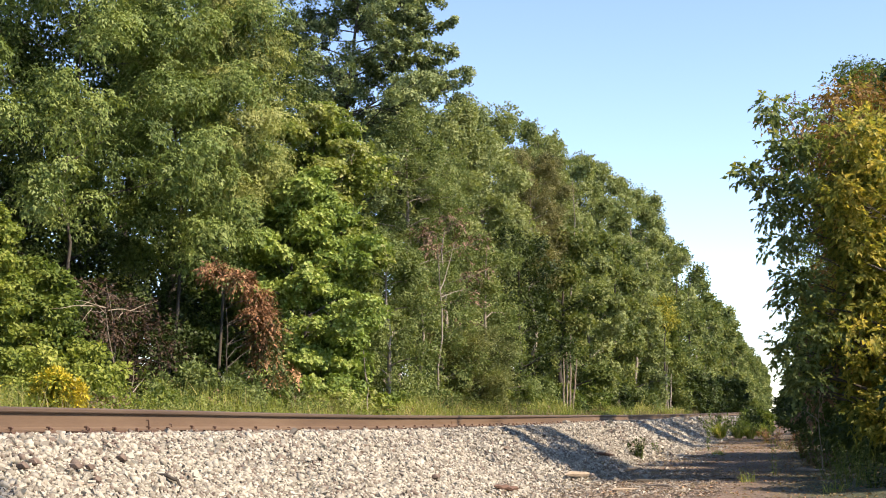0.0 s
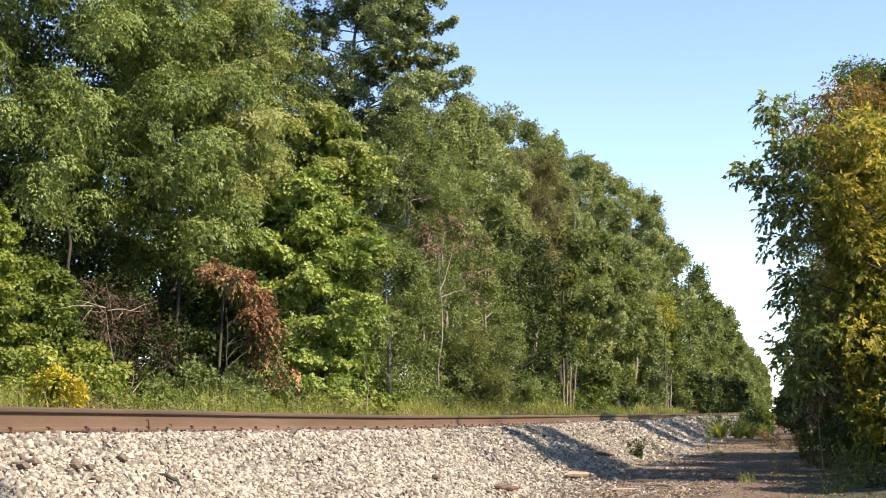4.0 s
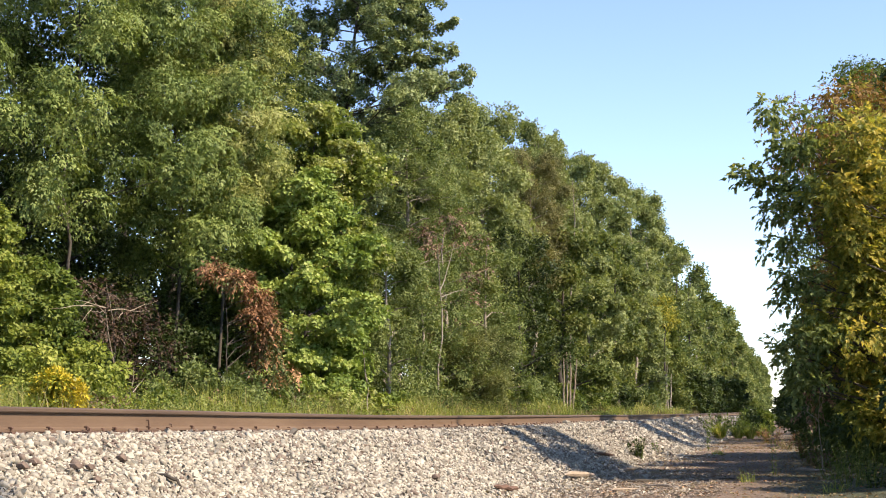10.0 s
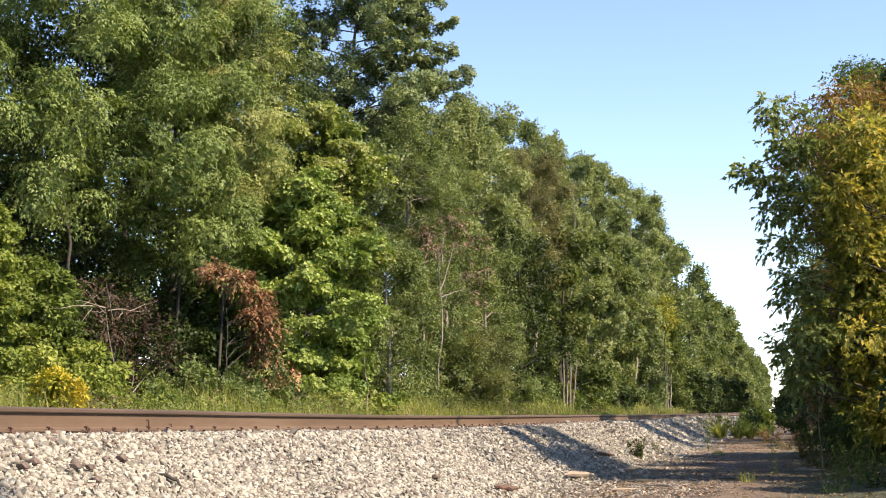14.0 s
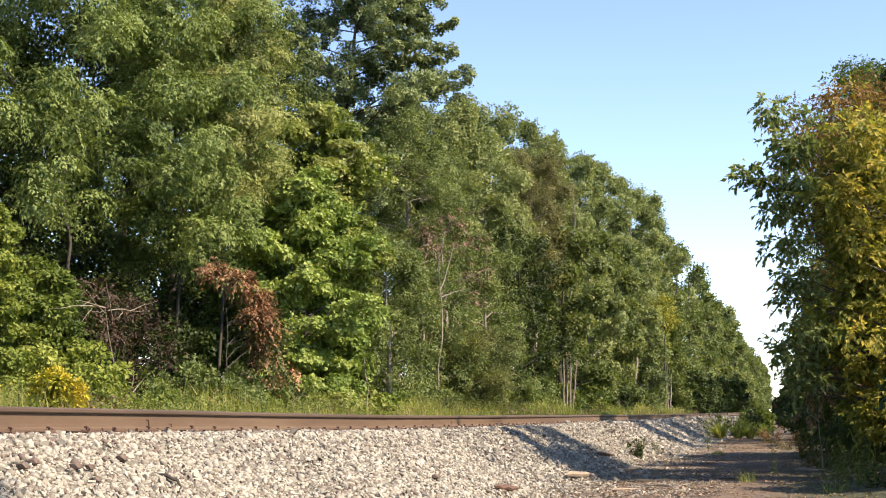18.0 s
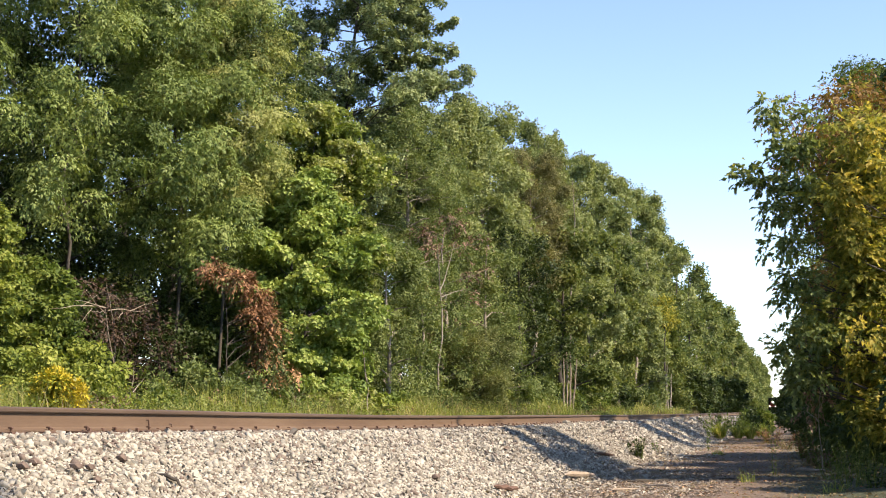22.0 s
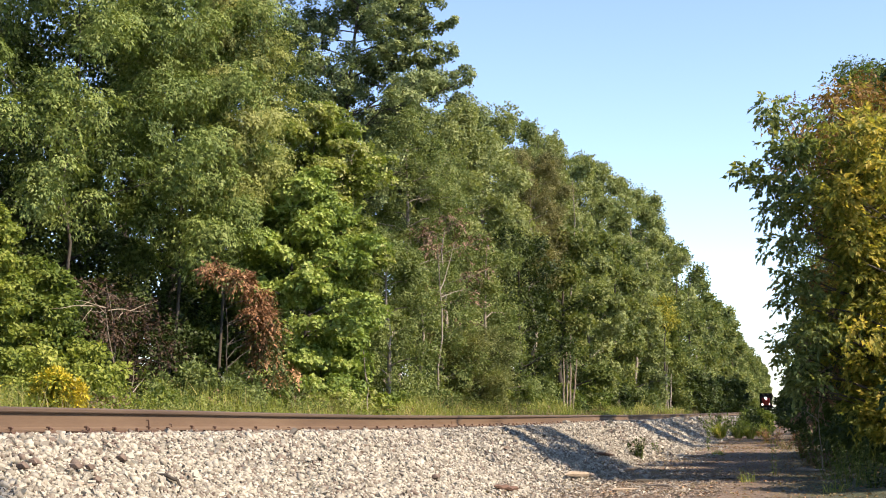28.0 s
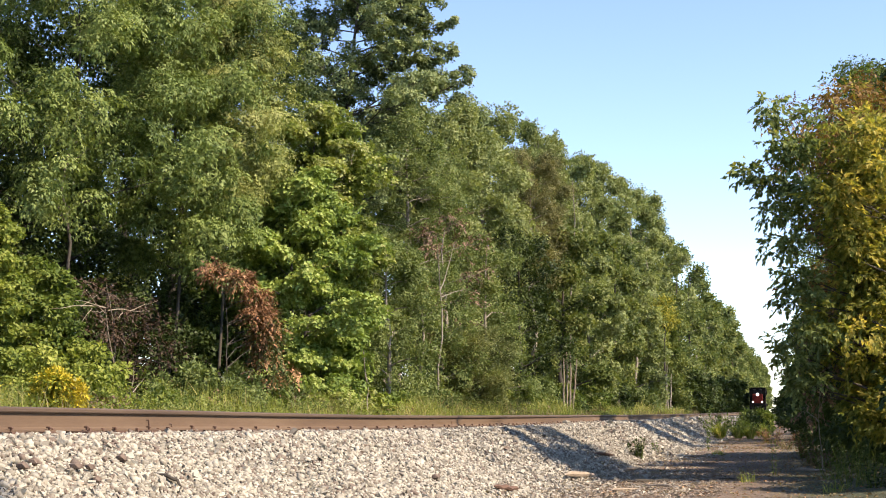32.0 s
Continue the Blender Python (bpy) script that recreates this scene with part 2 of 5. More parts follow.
def tube(points, radii, sides=7):
    """Points and faces of a tapered, crooked stem."""
    p, r = np.asarray(points, float), np.asarray(radii, float)
    d = np.gradient(p, axis=0)
    d /= np.linalg.norm(d, axis=1)[:, None] + 1e-9
    ref = np.where(np.abs(d[:, 2:3]) > 0.9, np.array([[1.0, 0, 0]]), np.array([[0, 0, 1.0]]))
    u = np.cross(d, ref)
    u /= np.linalg.norm(u, axis=1)[:, None]
    w = np.cross(d, u)
    a = np.arange(sides) * 2 * np.pi / sides
    v = p[:, None] + r[:, None, None] * (np.cos(a)[None, :, None] * u[:, None] + np.sin(a)[None, :, None] * w[:, None])
    n = len(p)
    i, j = np.meshgrid(np.arange(n - 1), np.arange(sides), indexing="ij")
    k = (j + 1) % sides
    f = np.stack([i * sides + j, i * sides + k, (i + 1) * sides + k, (i + 1) * sides + j], -1).reshape(-1, 4)
    return v.reshape(-1, 3), f


def join(pieces):
    vs, fs, o = [], [], 0
    for v, f in pieces:
        vs.append(v)
        fs.append(f + o)
        o += len(v)
    return np.concatenate(vs), np.concatenate(fs)


def crooked(rng, a, b, n, wob, sag=0.0):
    a, b = np.asarray(a, float), np.asarray(b, float)
    t = np.linspace(0, 1, n)[:, None]
    p = a + (b - a) * t
    off = np.cumsum(rng.normal(0, wob, (n, 3)), 0)
    off -= off[0] + (off[-1] - off[0]) * t * 0.6
    p = p + off
    p[:, 2] += sag * (4 * t * (1 - t))[:, 0]
    p[0] = a
    return p


def unit(a):
    return a / (np.linalg.norm(a, axis=-1, keepdims=True) + 1e-9)


def leaves(rng, base, axis, nrm, length, width, fold=0.18, broad=True):
    """Leaf blades: broad ones are folded along the midrib, narrow leaflets are three-cornered."""
    n = len(base)
    axis = unit(axis)
    side = unit(np.cross(axis, nrm))
    up = np.cross(side, axis)
    ln = (length * rng.uniform(0.65, 1.25, n))[:, None]
    w = width / length * ln * rng.uniform(0.8, 1.2, (n, 1))
    if not broad:
        tip = base + axis * ln - up * ln * 0.1
        l, r = base + axis * ln * 0.22 + side * w * 0.5, base + axis * ln * 0.3 - side * w * 0.5
        return np.stack([l, r, tip], 1).reshape(-1, 3), np.arange(n * 3).reshape(-1, 3)
    p0, p2 = base, base + axis * ln - up * ln * 0.12
    m = base + axis * ln * 0.45
    p1, p3 = m + side * w * 0.5 + up * fold * w, m - side * w * 0.5 + up * fold * w
    v = np.stack([p0, p1, p2, p3], 1).reshape(-1, 3)
    i = np.arange(n)[:, None] * 4
    f = np.concatenate([i + np.array([[0, 2, 1]]), i + np.array([[0, 3, 2]])], 1).reshape(-1, 3)
    return v, f


def sprays(rng, org, dirs, k, twig, length, width, droop, spread=0.8, broad=True):
    """Twigs with k leaves on alternating sides."""
    n = len(org)
    dirs = unit(dirs)
    side = unit(np.cross(dirs, np.array([0, 0, 1.0]) + rng.normal(0, 0.25, (n, 3))))
    up = np.cross(side, dirs)
    out = []
    for j in range(k):
        t = (j + 0.6) / k
        s = 1 if j % 2 else -1
        b = org + dirs * (twig * t) * rng.uniform(0.85, 1.15, (n, 1)) - np.array([0, 0, droop * twig * t * t * 0.6])
        ax = dirs * (0.55 + 0.5 * t) + side * s * spread * (1.1 - t) + np.array([0, 0, -droop]) + rng.normal(0, 0.28, (n, 3))
        nr = up + rng.normal(0, 0.3, (n, 3))
        out.append(leaves(rng, b, ax, nr, length, width, broad=broad))
    return join(out)


def pad(rng, centre, rad, n):
    """Starting places and ways of twigs in one pad of foliage, most of them on its outside and top."""
    d = unit(rng.normal(0, 1, (n, 3)) + np.array([0, 0, 0.45]))
    r = rng.uniform(0.3, 1.0, (n, 1)) ** 0.5
    p = np.asarray(centre) + d * r * np.asarray(rad)
    w = unit(d * np.asarray([1, 1, 0.7]) + rng.normal(0, 0.5, (n, 3)))
    return p, w


def rosettes(rng, tip, out, k, pairs, length, width, droop, broad=True):
    """Shoot tips with k leaves standing round each, drooping outwards; compound leaves carry pairs of leaflets."""
    n = len(tip)
    s = unit(unit(out) + np.array([0, 0, 0.3]) + rng.normal(0, 0.28, (n, 3)))
    e1 = unit(np.cross(s, np.array([0.3, 0.9, 0.2]) + rng.normal(0, 0.2, (n, 3))))
    e2 = np.cross(s, e1)
    start = rng.uniform(0, 6.28, n)
    down = np.array([0, 0, -1.0])
    bits = []
    for j in range(k):
        a = (start + 6.2832 * j / k + rng.normal(0, 0.3, n))[:, None]
        rad = np.cos(a) * e1 + np.sin(a) * e2
        axis = unit(s * rng.uniform(0.15, 0.7, (n, 1)) + rad + down * droop + rng.normal(0, 0.15, (n, 3)))
        if not pairs:
            bits.append(leaves(rng, tip + rad * 0.3 * length - s * rng.uniform(0, 0.8, (n, 1)) * length, axis, s + rng.normal(0, 0.3, (n, 3)), length, width, broad=broad))
            continue
        run = length * (0.62 * pairs + 0.5)
        side = unit(np.cross(axis, s))
        for q in range(pairs):
            t = (q + 0.7) / pairs
            b = tip + axis * run * t + down * droop * run * 0.5 * t * t
            for w in (-1, 1):
                bits.append(leaves(rng, b, axis * 0.55 + side * w * 0.75 + down * (0.25 + droop * t) + rng.normal(0, 0.12, (n, 3)), s + rng.normal(0, 0.25, (n, 3)), length, width, broad=broad))
        bits.append(leaves(rng, tip + axis * run + down * droop * run * 0.5, axis + down * (0.25 + droop), s + rng.normal(0, 0.25, (n, 3)), length, width, broad=broad))
    return join(bits)


def shell(rng, centre, rad, n, loose=0.0):
    """Shoot tips over the upper and outer side of one lumpy pad of foliage, fewer inside it."""
    d = unit(rng.normal(0, 1, (n, 3)) + np.array([0, 0, 0.4]))
    lump = 1 + 0.16 * np.sin(d @ rng.normal(0, 4, 3) + rng.uniform(0, 6)) + 0.1 * np.sin(d @ rng.normal(0, 7, 3))
    r = np.where(rng.uniform(0, 1, n) < 0.72 - 0.5 * loose, rng.uniform(0.86, 1.04, n), rng.uniform(0.35, 0.9, n)) * lump
    return np.asarray(centre) + d * r[:, None] * np.asarray(rad), unit(d / np.asarray(rad) * rad[0] + rng.normal(0, 0.15 + 0.45 * loose, (n, 3)))


# species whose leaves stand in rosettes: leaves a shoot, pairs of leaflets, shoots for each twig
ROSETTE = {"ash": (5, 3, 0.28), "ash_pale": (5, 3, 0.3), "maple": (7, 0, 0.85), "maple_yellow": (7, 0, 0.8), "oak": (6, 0, 1.1), "poplar": (6, 0, 1.5), "cottonwood": (7, 0, 1.0),
           "poplar_brown": (6, 0, 1.8), "willow": (7, 0, 1.2), "shrub": (6, 0, 0.8), "shrub_shade_dark": (6, 0, 0.7), "vine": (5, 0, 1.3)}
UPRIGHT = {"poplar", "poplar_brown", "oak", "willow", "shrub_shade_dark"}      # soft, steep pads
SPECIES = {
    # leaf material, length, width, leaves a twig, twig length, droop, bark, broad blades
    "ash": ("ash", 0.105, 0.042, 8, 0.34, 0.45, "bark", False),
    "ash_pale": ("ash_pale", 0.105, 0.042, 8, 0.34, 0.45, "bark", False),
    "maple": ("maple", 0.14, 0.14, 5, 0.3, 0.3, "bark", True),
    "maple_yellow": ("maple_yellow", 0.13, 0.12, 5, 0.3, 0.3, "bark", True),
    "oak": ("oak", 0.15, 0.095, 7, 0.42, 0.3, "bark", False),
    "cottonwood": ("cottonwood", 0.115, 0.1, 7, 0.4, 0.35, "bark", False),
    "poplar": ("poplar", 0.112, 0.105, 7, 0.42, 0.5, "bark_pale", False),
    "poplar_brown": ("poplar_brown", 0.095, 0.042, 8, 0.42, 0.4, "bark_pale", False),
    "willow": ("willow", 0.11, 0.05, 8, 0.38, 0.4, "bark_pale", False),
    "shrub": ("shrub", 0.1, 0.062, 7, 0.26, 0.2, "bark", False),
    "shrub_shade_dark": ("shrub_shade_dark", 0.11, 0.07, 7, 0.28, 0.3, "bark", False),
    "elder": ("elder", 0.125, 0.078, 7, 0.27, 0.6, "bark", True),
    "elder_green": ("elder_green", 0.13, 0.065, 7, 0.3, 0.75, "bark", True),
    "elder_rust": ("elder_rust", 0.12, 0.05, 7, 0.28, 0.6, "bark", False),
    "olive": ("olive", 0.085, 0.036, 8, 0.3, 0.1, "bark", False),
    "yellowing": ("yellowing", 0.1, 0.075, 7, 0.3, 0.3, "bark", True),
    "dull": ("dull", 0.1, 0.05, 7, 0.26, 0.6, "bark", False),
    "vine": ("vine", 0.07, 0.06, 6, 0.22, 0.4, "bark", True),
    "gold": ("gold", 0.075, 0.05, 7, 0.16, 0.1, "bark", True),
    "rust": ("rust", 0.11, 0.05, 7, 0.26, 0.8, "bark", False),
    "pink": ("pink", 0.11, 0.05, 7, 0.26, 0.6, "bark_pale", False),
}
SWAY = []


def tree(label, at, height, base, wide, species, boughs=12, pads=5, twigs=60, seed=1, size=1.0, lean=(0, 0),
         name="tree", category="tree", thick=None, padr=0.75, shape=0.5, sway=0.0, flat=0.5, group="woods along the track", full=0.74, foot=0.25, arms=(), loose=0, arm_pads=0, arm_r=0.62, arm_leaf="", bare_side=None, inner=0.5):
    """A trunk with crooked limbs; each limb carries its own pads of leaves. base: where the crown begins; wide: its greatest half width."""
    rng = np.random.default_rng(seed)
    mat, ln, wd, k, tw, droop, bark, broad = SPECIES[species]
    ln, wd, tw = ln * size * 1.06, wd * size * 1.06, tw * size
    twigs = int(twigs * full)
    k = k if size < 1.5 else k - 2
    if size > 2.1:
        ln, wd, twigs = ln * 1.12, wd * 1.12, int(twigs * 0.8)
    flat = max(flat, 1.15) if species in UPRIGHT else flat
    top = thing(name, label, category, at, group=group)
    h = height
    thick = thick or 0.012 * h + 0.02
    tip = np.array([lean[0], lean[1], h * 0.93])
    stem = crooked(rng, (0, 0, -0.15), tip, 9, 0.012 * h)
    rad = thick * np.linspace(1.0, 0.12, 9)
    rad[0] *= 1.35
    part("trunk", raw("trunk", *tube(stem, rad, 9), M[bark], True), top)
    turn = rng.uniform(0, 6.28)
    for i in range(boughs + len(arms)):
        q = (i % boughs + 0.5) / boughs
        z = base + (h - base) * (0.04 + 0.93 * q)
        q2 = (z - base) / (h - base)
        env = wide * max(0.16, (1 - abs((q2 - shape) / (1 - shape if q2 > shape else shape + foot)) ** 2.2)) ** 0.55
        reach = env * rng.uniform(0.62, 1.05)
        a = turn + i * 2.39996 + rng.normal(0, 0.25)
        if bare_side is not None and i < boughs and math.cos(a - bare_side) > -0.5:
            continue         # boughs left off this side to let sunlight through the crown
        if i >= boughs:      # boughs that reach out of the crown
            ax, ay, z = arms[i - boughs]
            reach, a = math.hypot(ax, ay), math.atan2(ay, ax)
        s = min(0.96, max(0.08, (z - 0.35 * reach) / (h * 0.93)))
        x = s * 8
        lo = int(min(7, x))
        org = stem[lo] + (stem[lo + 1] - stem[lo]) * (x - lo)
        end = np.array([stem[lo][0] + reach * math.cos(a), stem[lo][1] + reach * math.sin(a), z]) - org
        limb_p = crooked(rng, (0, 0, 0), end * 0.92, 4, 0.05 * reach, 0.05 * reach)
        r0 = max(0.012, thick * (1 - 0.85 * s) * 0.5)
        wood = [tube(limb_p, r0 * np.linspace(1, 0.2, 4), 4)]
        ps, ws = [], []
        for j in range(pads if i < boughs else arm_pads or max(3, pads // 2)):
            u = rng.uniform(inner, 1.08) if j else 1.0
            u = u if i < boughs else (0.45 + 0.58 * j / arm_pads if arm_pads else 0.72 + 0.28 * u)
            c = end * u + (1.0 if i < boughs else 0.36) * rng.normal(0, 0.2, 3) * np.array([reach, reach, reach * 0.55]) * (1.0 if j else 0.15)
            g = padr * rng.uniform(0.6, 1.15) * (0.85 if i < boughs else arm_r)
            count = twigs if i < boughs else int(twigs * 0.85)
            p, w = shell(rng, c, (g, g, g * flat), max(4, int(count * ROSETTE[species][2])), 1.0 if species in UPRIGHT else 0.3) if species in ROSETTE else pad(rng, c, (g, g, g * flat), count)
            ps.append(p)
            ws.append(w)
            m0 = end * min(0.85, u * 0.7)
            wood.append(tube(crooked(rng, m0, c, 3, 0.04 * reach), r0 * 0.35 * np.linspace(1, 0.3, 3), 3))
        limb = part("limb", raw("limb", *join(wood), M[bark], True), top, at=org)
        p, w = np.concatenate(ps), np.concatenate(ws)
        grown = rosettes(rng, p, w, *ROSETTE[species][:2], ln, wd, droop, broad) if species in ROSETTE else sprays(rng, p, w, k, tw, ln, wd, droop, broad=broad)
        part("foliage", raw("foliage", *grown, M[arm_leaf if arm_leaf and i >= boughs else mat]), limb)
        if loose and i >= boughs:
            one = raw("leaf", *leaves(rng, np.zeros((1, 3)), np.array([[0, 0, -1.0]]), np.array([[0.0, 1.0, 0]]), ln * 1.1, wd), M[arm_leaf or mat])
            for o in ps[0][rng.integers(0, len(ps[0]), loose)] + rng.normal(0, 0.1, (loose, 3)):
                lf = part("leaf", one, limb, at=o)
                lf.rotation_euler = (rng.normal(0, 0.7), rng.normal(0, 0.7), rng.uniform(0, 6.28))
        if sway:
            SWAY.append((limb, sway, seed * 1.7 + i * 0.9))
    return top


# ---- setting: ground, embankment, track ----
def rail_z(y):
    """Height of the rail head along the line, which sags a little."""
    return float(np.interp(y, [-60, 6, 12, 17, 23, 28, 41, 56, 76, 120, 250, 900], [1.18, 1.16, 1.117, 1.057, 1.033, 1.018, 1.005, 0.975, 0.955, 0.96, 1.1, 1.1]))


def smooth_z(y):
    return sum(rail_z(y + d) for d in (-3, -1.5, 0, 1.5, 3)) / 5


def ground_z(x, y):
    n = noise.fractal(Vector((x * 0.22, y * 0.22, 3.1)), 1.0, 2.0, 4)
    b = noise.fractal(Vector((x * 1.3, y * 1.3, 7.7)), 1.0, 2.0, 3)
    lift = float(np.interp(x, [-40, -16, -12, -10.2, -9.4, -8.2, -4.6, -3.2, -2.4, 0.4, 3, 12, 40], [1.1, 0.8, 0.62, 0.5, 0.35, 0.3, 0.2, 0.0, 0.0, 0.03, 0.3, 0.6, 0.8]))
    fade = 1.0 if abs(x) < 60 else 0.0
    return lift + fade * (0.05 * n + 0.007 * b) * (0.4 if -9 < x < -3 else 1.0)


def build_ground():
    xs = np.concatenate([[-3000, -900, -300, -120, -60], np.arange(-40, -4, 1.2), np.arange(-4, 4, 0.22), np.arange(4, 40, 2.0), [60, 120, 300, 900, 3000]])
    ys = np.concatenate([[-3000, -600, -120, -40, -15], np.arange(-6, 14, 1.0), np.arange(14, 60, 0.3), np.arange(60, 160, 2.0), np.arange(160, 700, 20), [900, 1400, 3000]])
    v = np.array([(x, y, ground_z(x, y)) for y in ys for x in xs])
    nx, ny = len(xs), len(ys)
    i, j = np.meshgrid(np.arange(ny - 1), np.arange(nx - 1), indexing="ij")
    f = np.stack([i * nx + j, i * nx + j + 1, (i + 1) * nx + j + 1, (i + 1) * nx + j], -1).reshape(-1, 4)
    me = raw("ground", v, f, M["earth"])
    me.shade_smooth()
    tagged(new("ground", me), "trodden dirt lane and grassy earth beside the track", "ground", kind="structure")


build_ground()


def bed_z(x, y):
    """Height of the ballast's surface, or None off it."""
    top = smooth_z(y) - 0.2
    c = abs(x + 6.45)
    if c < 1.65:
        return top - 0.02
    wob = 0.1 * noise.noise(Vector((y * 0.22, 1.7, x * 0.3))) + 0.03 * noise.noise(Vector((y * 1.1, 4.7, x * 1.1)))
    run = c - 1.65
    if run > 2.4:
        return -0.6
    foot = max(0.0, run - 1.3)
    return top - 0.02 - run * (0.47 + wob * 0.6) + 0.11 * foot * foot


def build_bed():
    xs = np.array([-10.2, -9.6, -9.0, -8.4, -8.1, -7.6, -6.45, -5.4, -4.9, -4.6, -4.3, -4.0, -3.7, -3.4, -3.1, -2.8, -2.5])
    ys = np.concatenate([np.arange(-20, 80, 0.8), np.arange(80, 900, 10.0)])
    v = np.array([(x, y, max(bed_z(x, y) - 0.03, -0.3)) for y in ys for x in xs])
    nx, ny = len(xs), len(ys)
    i, j = np.meshgrid(np.arange(ny - 1), np.arange(nx - 1), indexing="ij")
    f = np.stack([i * nx + j, i * nx + j + 1, (i + 1) * nx + j + 1, (i + 1) * nx + j], -1).reshape(-1, 4)
    me = raw("ballast", v, f, M["bed"])
    me.shade_smooth()
    return tagged(new("ballast", me), "pale crushed limestone ballast bank under the track", "ballast", kind="structure")


BED = build_bed()

RAIL_X = (-5.7, -7.205)
# half sections of a heavy rail: across and up from the foot
FOOT = [(0.076, 0.0), (0.076, 0.011), (0.03, 0.022), (0.012, 0.034)]
WEB = [(0.0115, 0.028), (0.0085, 0.06), (0.0085, 0.13), (0.012, 0.15)]
CROWN = [(0.031, 0.1835), (0.0255, 0.188)]
HEAD = [(0.033, 0.146), (0.0378, 0.154), (0.0378, 0.173), (0.034, 0.182), (0.026, 0.186)]


def sweep(name, half, y0, y1, step, mat):
    ring = half + [(-a, b) for a, b in reversed(half)]
    ys = np.concatenate([np.arange(y0, 130, step), np.arange(130, 280, 4.0), np.arange(280, y1, 20.0), [y1]])
    v = np.array([(a, y, smooth_z(y) - 0.186 + b) for y in ys for a, b in ring])
    k, n = len(ring), len(ys)
    i, j = np.meshgrid(np.arange(n - 1), np.arange(k), indexing="ij")
    f = np.stack([i * k + j, i * k + (j + 1) % k, (i + 1) * k + (j + 1) % k, (i + 1) * k + j], -1).reshape(-1, 4)
    return raw(name, v, f, mat)


def build_rail(x, y0, y1, step, label):
    top = thing("rail", label, "rail", (x, 0, 0), group="rails of the track")
    part("foot", sweep("foot", FOOT, y0, y1, step, M["rail"]), top)
    part("web", sweep("web", WEB, y0, y1, step, M["rail"]), top)
    head = part("head", sweep("head", HEAD, y0, y1, step, M["railside"]), top, "dark rusty rail head")
    part("running_surface", sweep("running_surface", CROWN, y0, y1, step, M["railtop"]), head, "worn grey-brown running surface")


for rx in RAIL_X:
    build_rail(rx, -20.0, 900.0, 0.8, "rusty brown steel rail with a worn head")


def bond_wire(y, high):
    """A short bent signal wire pinned to the foot of the rail."""
    z = smooth_z(y) - 0.186
    line = [(0.024, 0.0, 0.0), (0.018, 0.0, high * 0.6), (0.014, 0.0, high), (0.013, -0.02, high + 0.008), (0.012, -0.045, high + 0.004)]
    thing("bond_wire", "short bent rusty wire fixed to the rail's side", "wire", (-5.7, y, z), raw("bond_wire", *tube(np.array(line), [0.005] * 5, 6), M["steel"]), group="bond wires")


for wy, wh in ((11.38, 0.09), (11.85, 0.055), (22.76, 0.08)):
    bond_wire(wy, wh)

# ---- ties with plates, spikes and anchors ----
def build_ties():
    tie_me = box("railroad_tie", (-1.3, -0.115, -0.18), (1.3, 0.115, 0.0), M["tie"], 0.012)
    plate_me = box("tie_plate", (-0.19, -0.09, 0.0), (0.19, 0.09, 0.018), M["steel"], 0.0)
    bm = bmesh.new()
    box_bm(bm, (-0.008, -0.008, 0.0), (0.008, 0.008, 0.022))
    box_bm(bm, (-0.022, -0.014, 0.018), (0.012, 0.014, 0.032), 0.004)
    spike_me = bm_mesh("spike", bm, M["steel"])
    bm = bmesh.new()
    box_bm(bm, (0.06, -0.012, -0.03), (0.088, 0.012, 0.012), 0.004)
    box_bm(bm, (-0.09, -0.012, -0.034), (0.075, 0.012, -0.014), 0.004)
    anchor_me = bm_mesh("rail_anchor", bm, M["steel"])
    rng = np.random.default_rng(5)
    y, n = -4.2, 0
    while y < 95:
        z = smooth_z(y) - 0.186 - 0.018
        t = thing("railroad_tie", "weathered creosoted wooden railroad tie bedded in ballast", "railroad tie", (-6.45 + rng.normal(0, 0.02), y, z), tie_me,
                  group="ties of the track", rz=rng.normal(0, 0.006))
        for s in (1, -1):
            p = part("tie_plate", plate_me, t, at=(s * 0.7525, 0, 0.0))
            if y < 45 and s == 1:
                for d in (0.09, -0.09):
                    q = part("spike", spike_me, p, at=(math.copysign(0.098, d), d * 0.5, 0.012 + rng.uniform(0, 0.02)))
                    q.rotation_euler = (0, 0, 0 if d > 0 else math.pi)
                if rng.random() < 0.7:
                    part("rail_anchor", anchor_me, p, at=(0.0, 0.13 * rng.choice([-1, 1]), 0.03))
        y += 0.53 + rng.normal(0, 0.012)
    # the line beyond, seen only as a whole
    pieces = []
    c = np.array([(a, b, d) for d in (-0.18, 0.0) for b in (-0.115, 0.115) for a in (-1.3, 1.3)])
    f = np.array([(4, 5, 7, 6), (0, 1, 5, 4), (1, 3, 7, 5), (3, 2, 6, 7), (2, 0, 4, 6)])
    while y < 900:
        pieces.append((c + np.array([-6.45, y, smooth_z(y) - 0.204]), f))
        y += 0.53
    tagged(new("railroad_ties", raw("railroad_ties", *join(pieces), M["tie"])), "wooden railroad ties receding along the line", "railroad ties", kind="stuff")


build_ties()


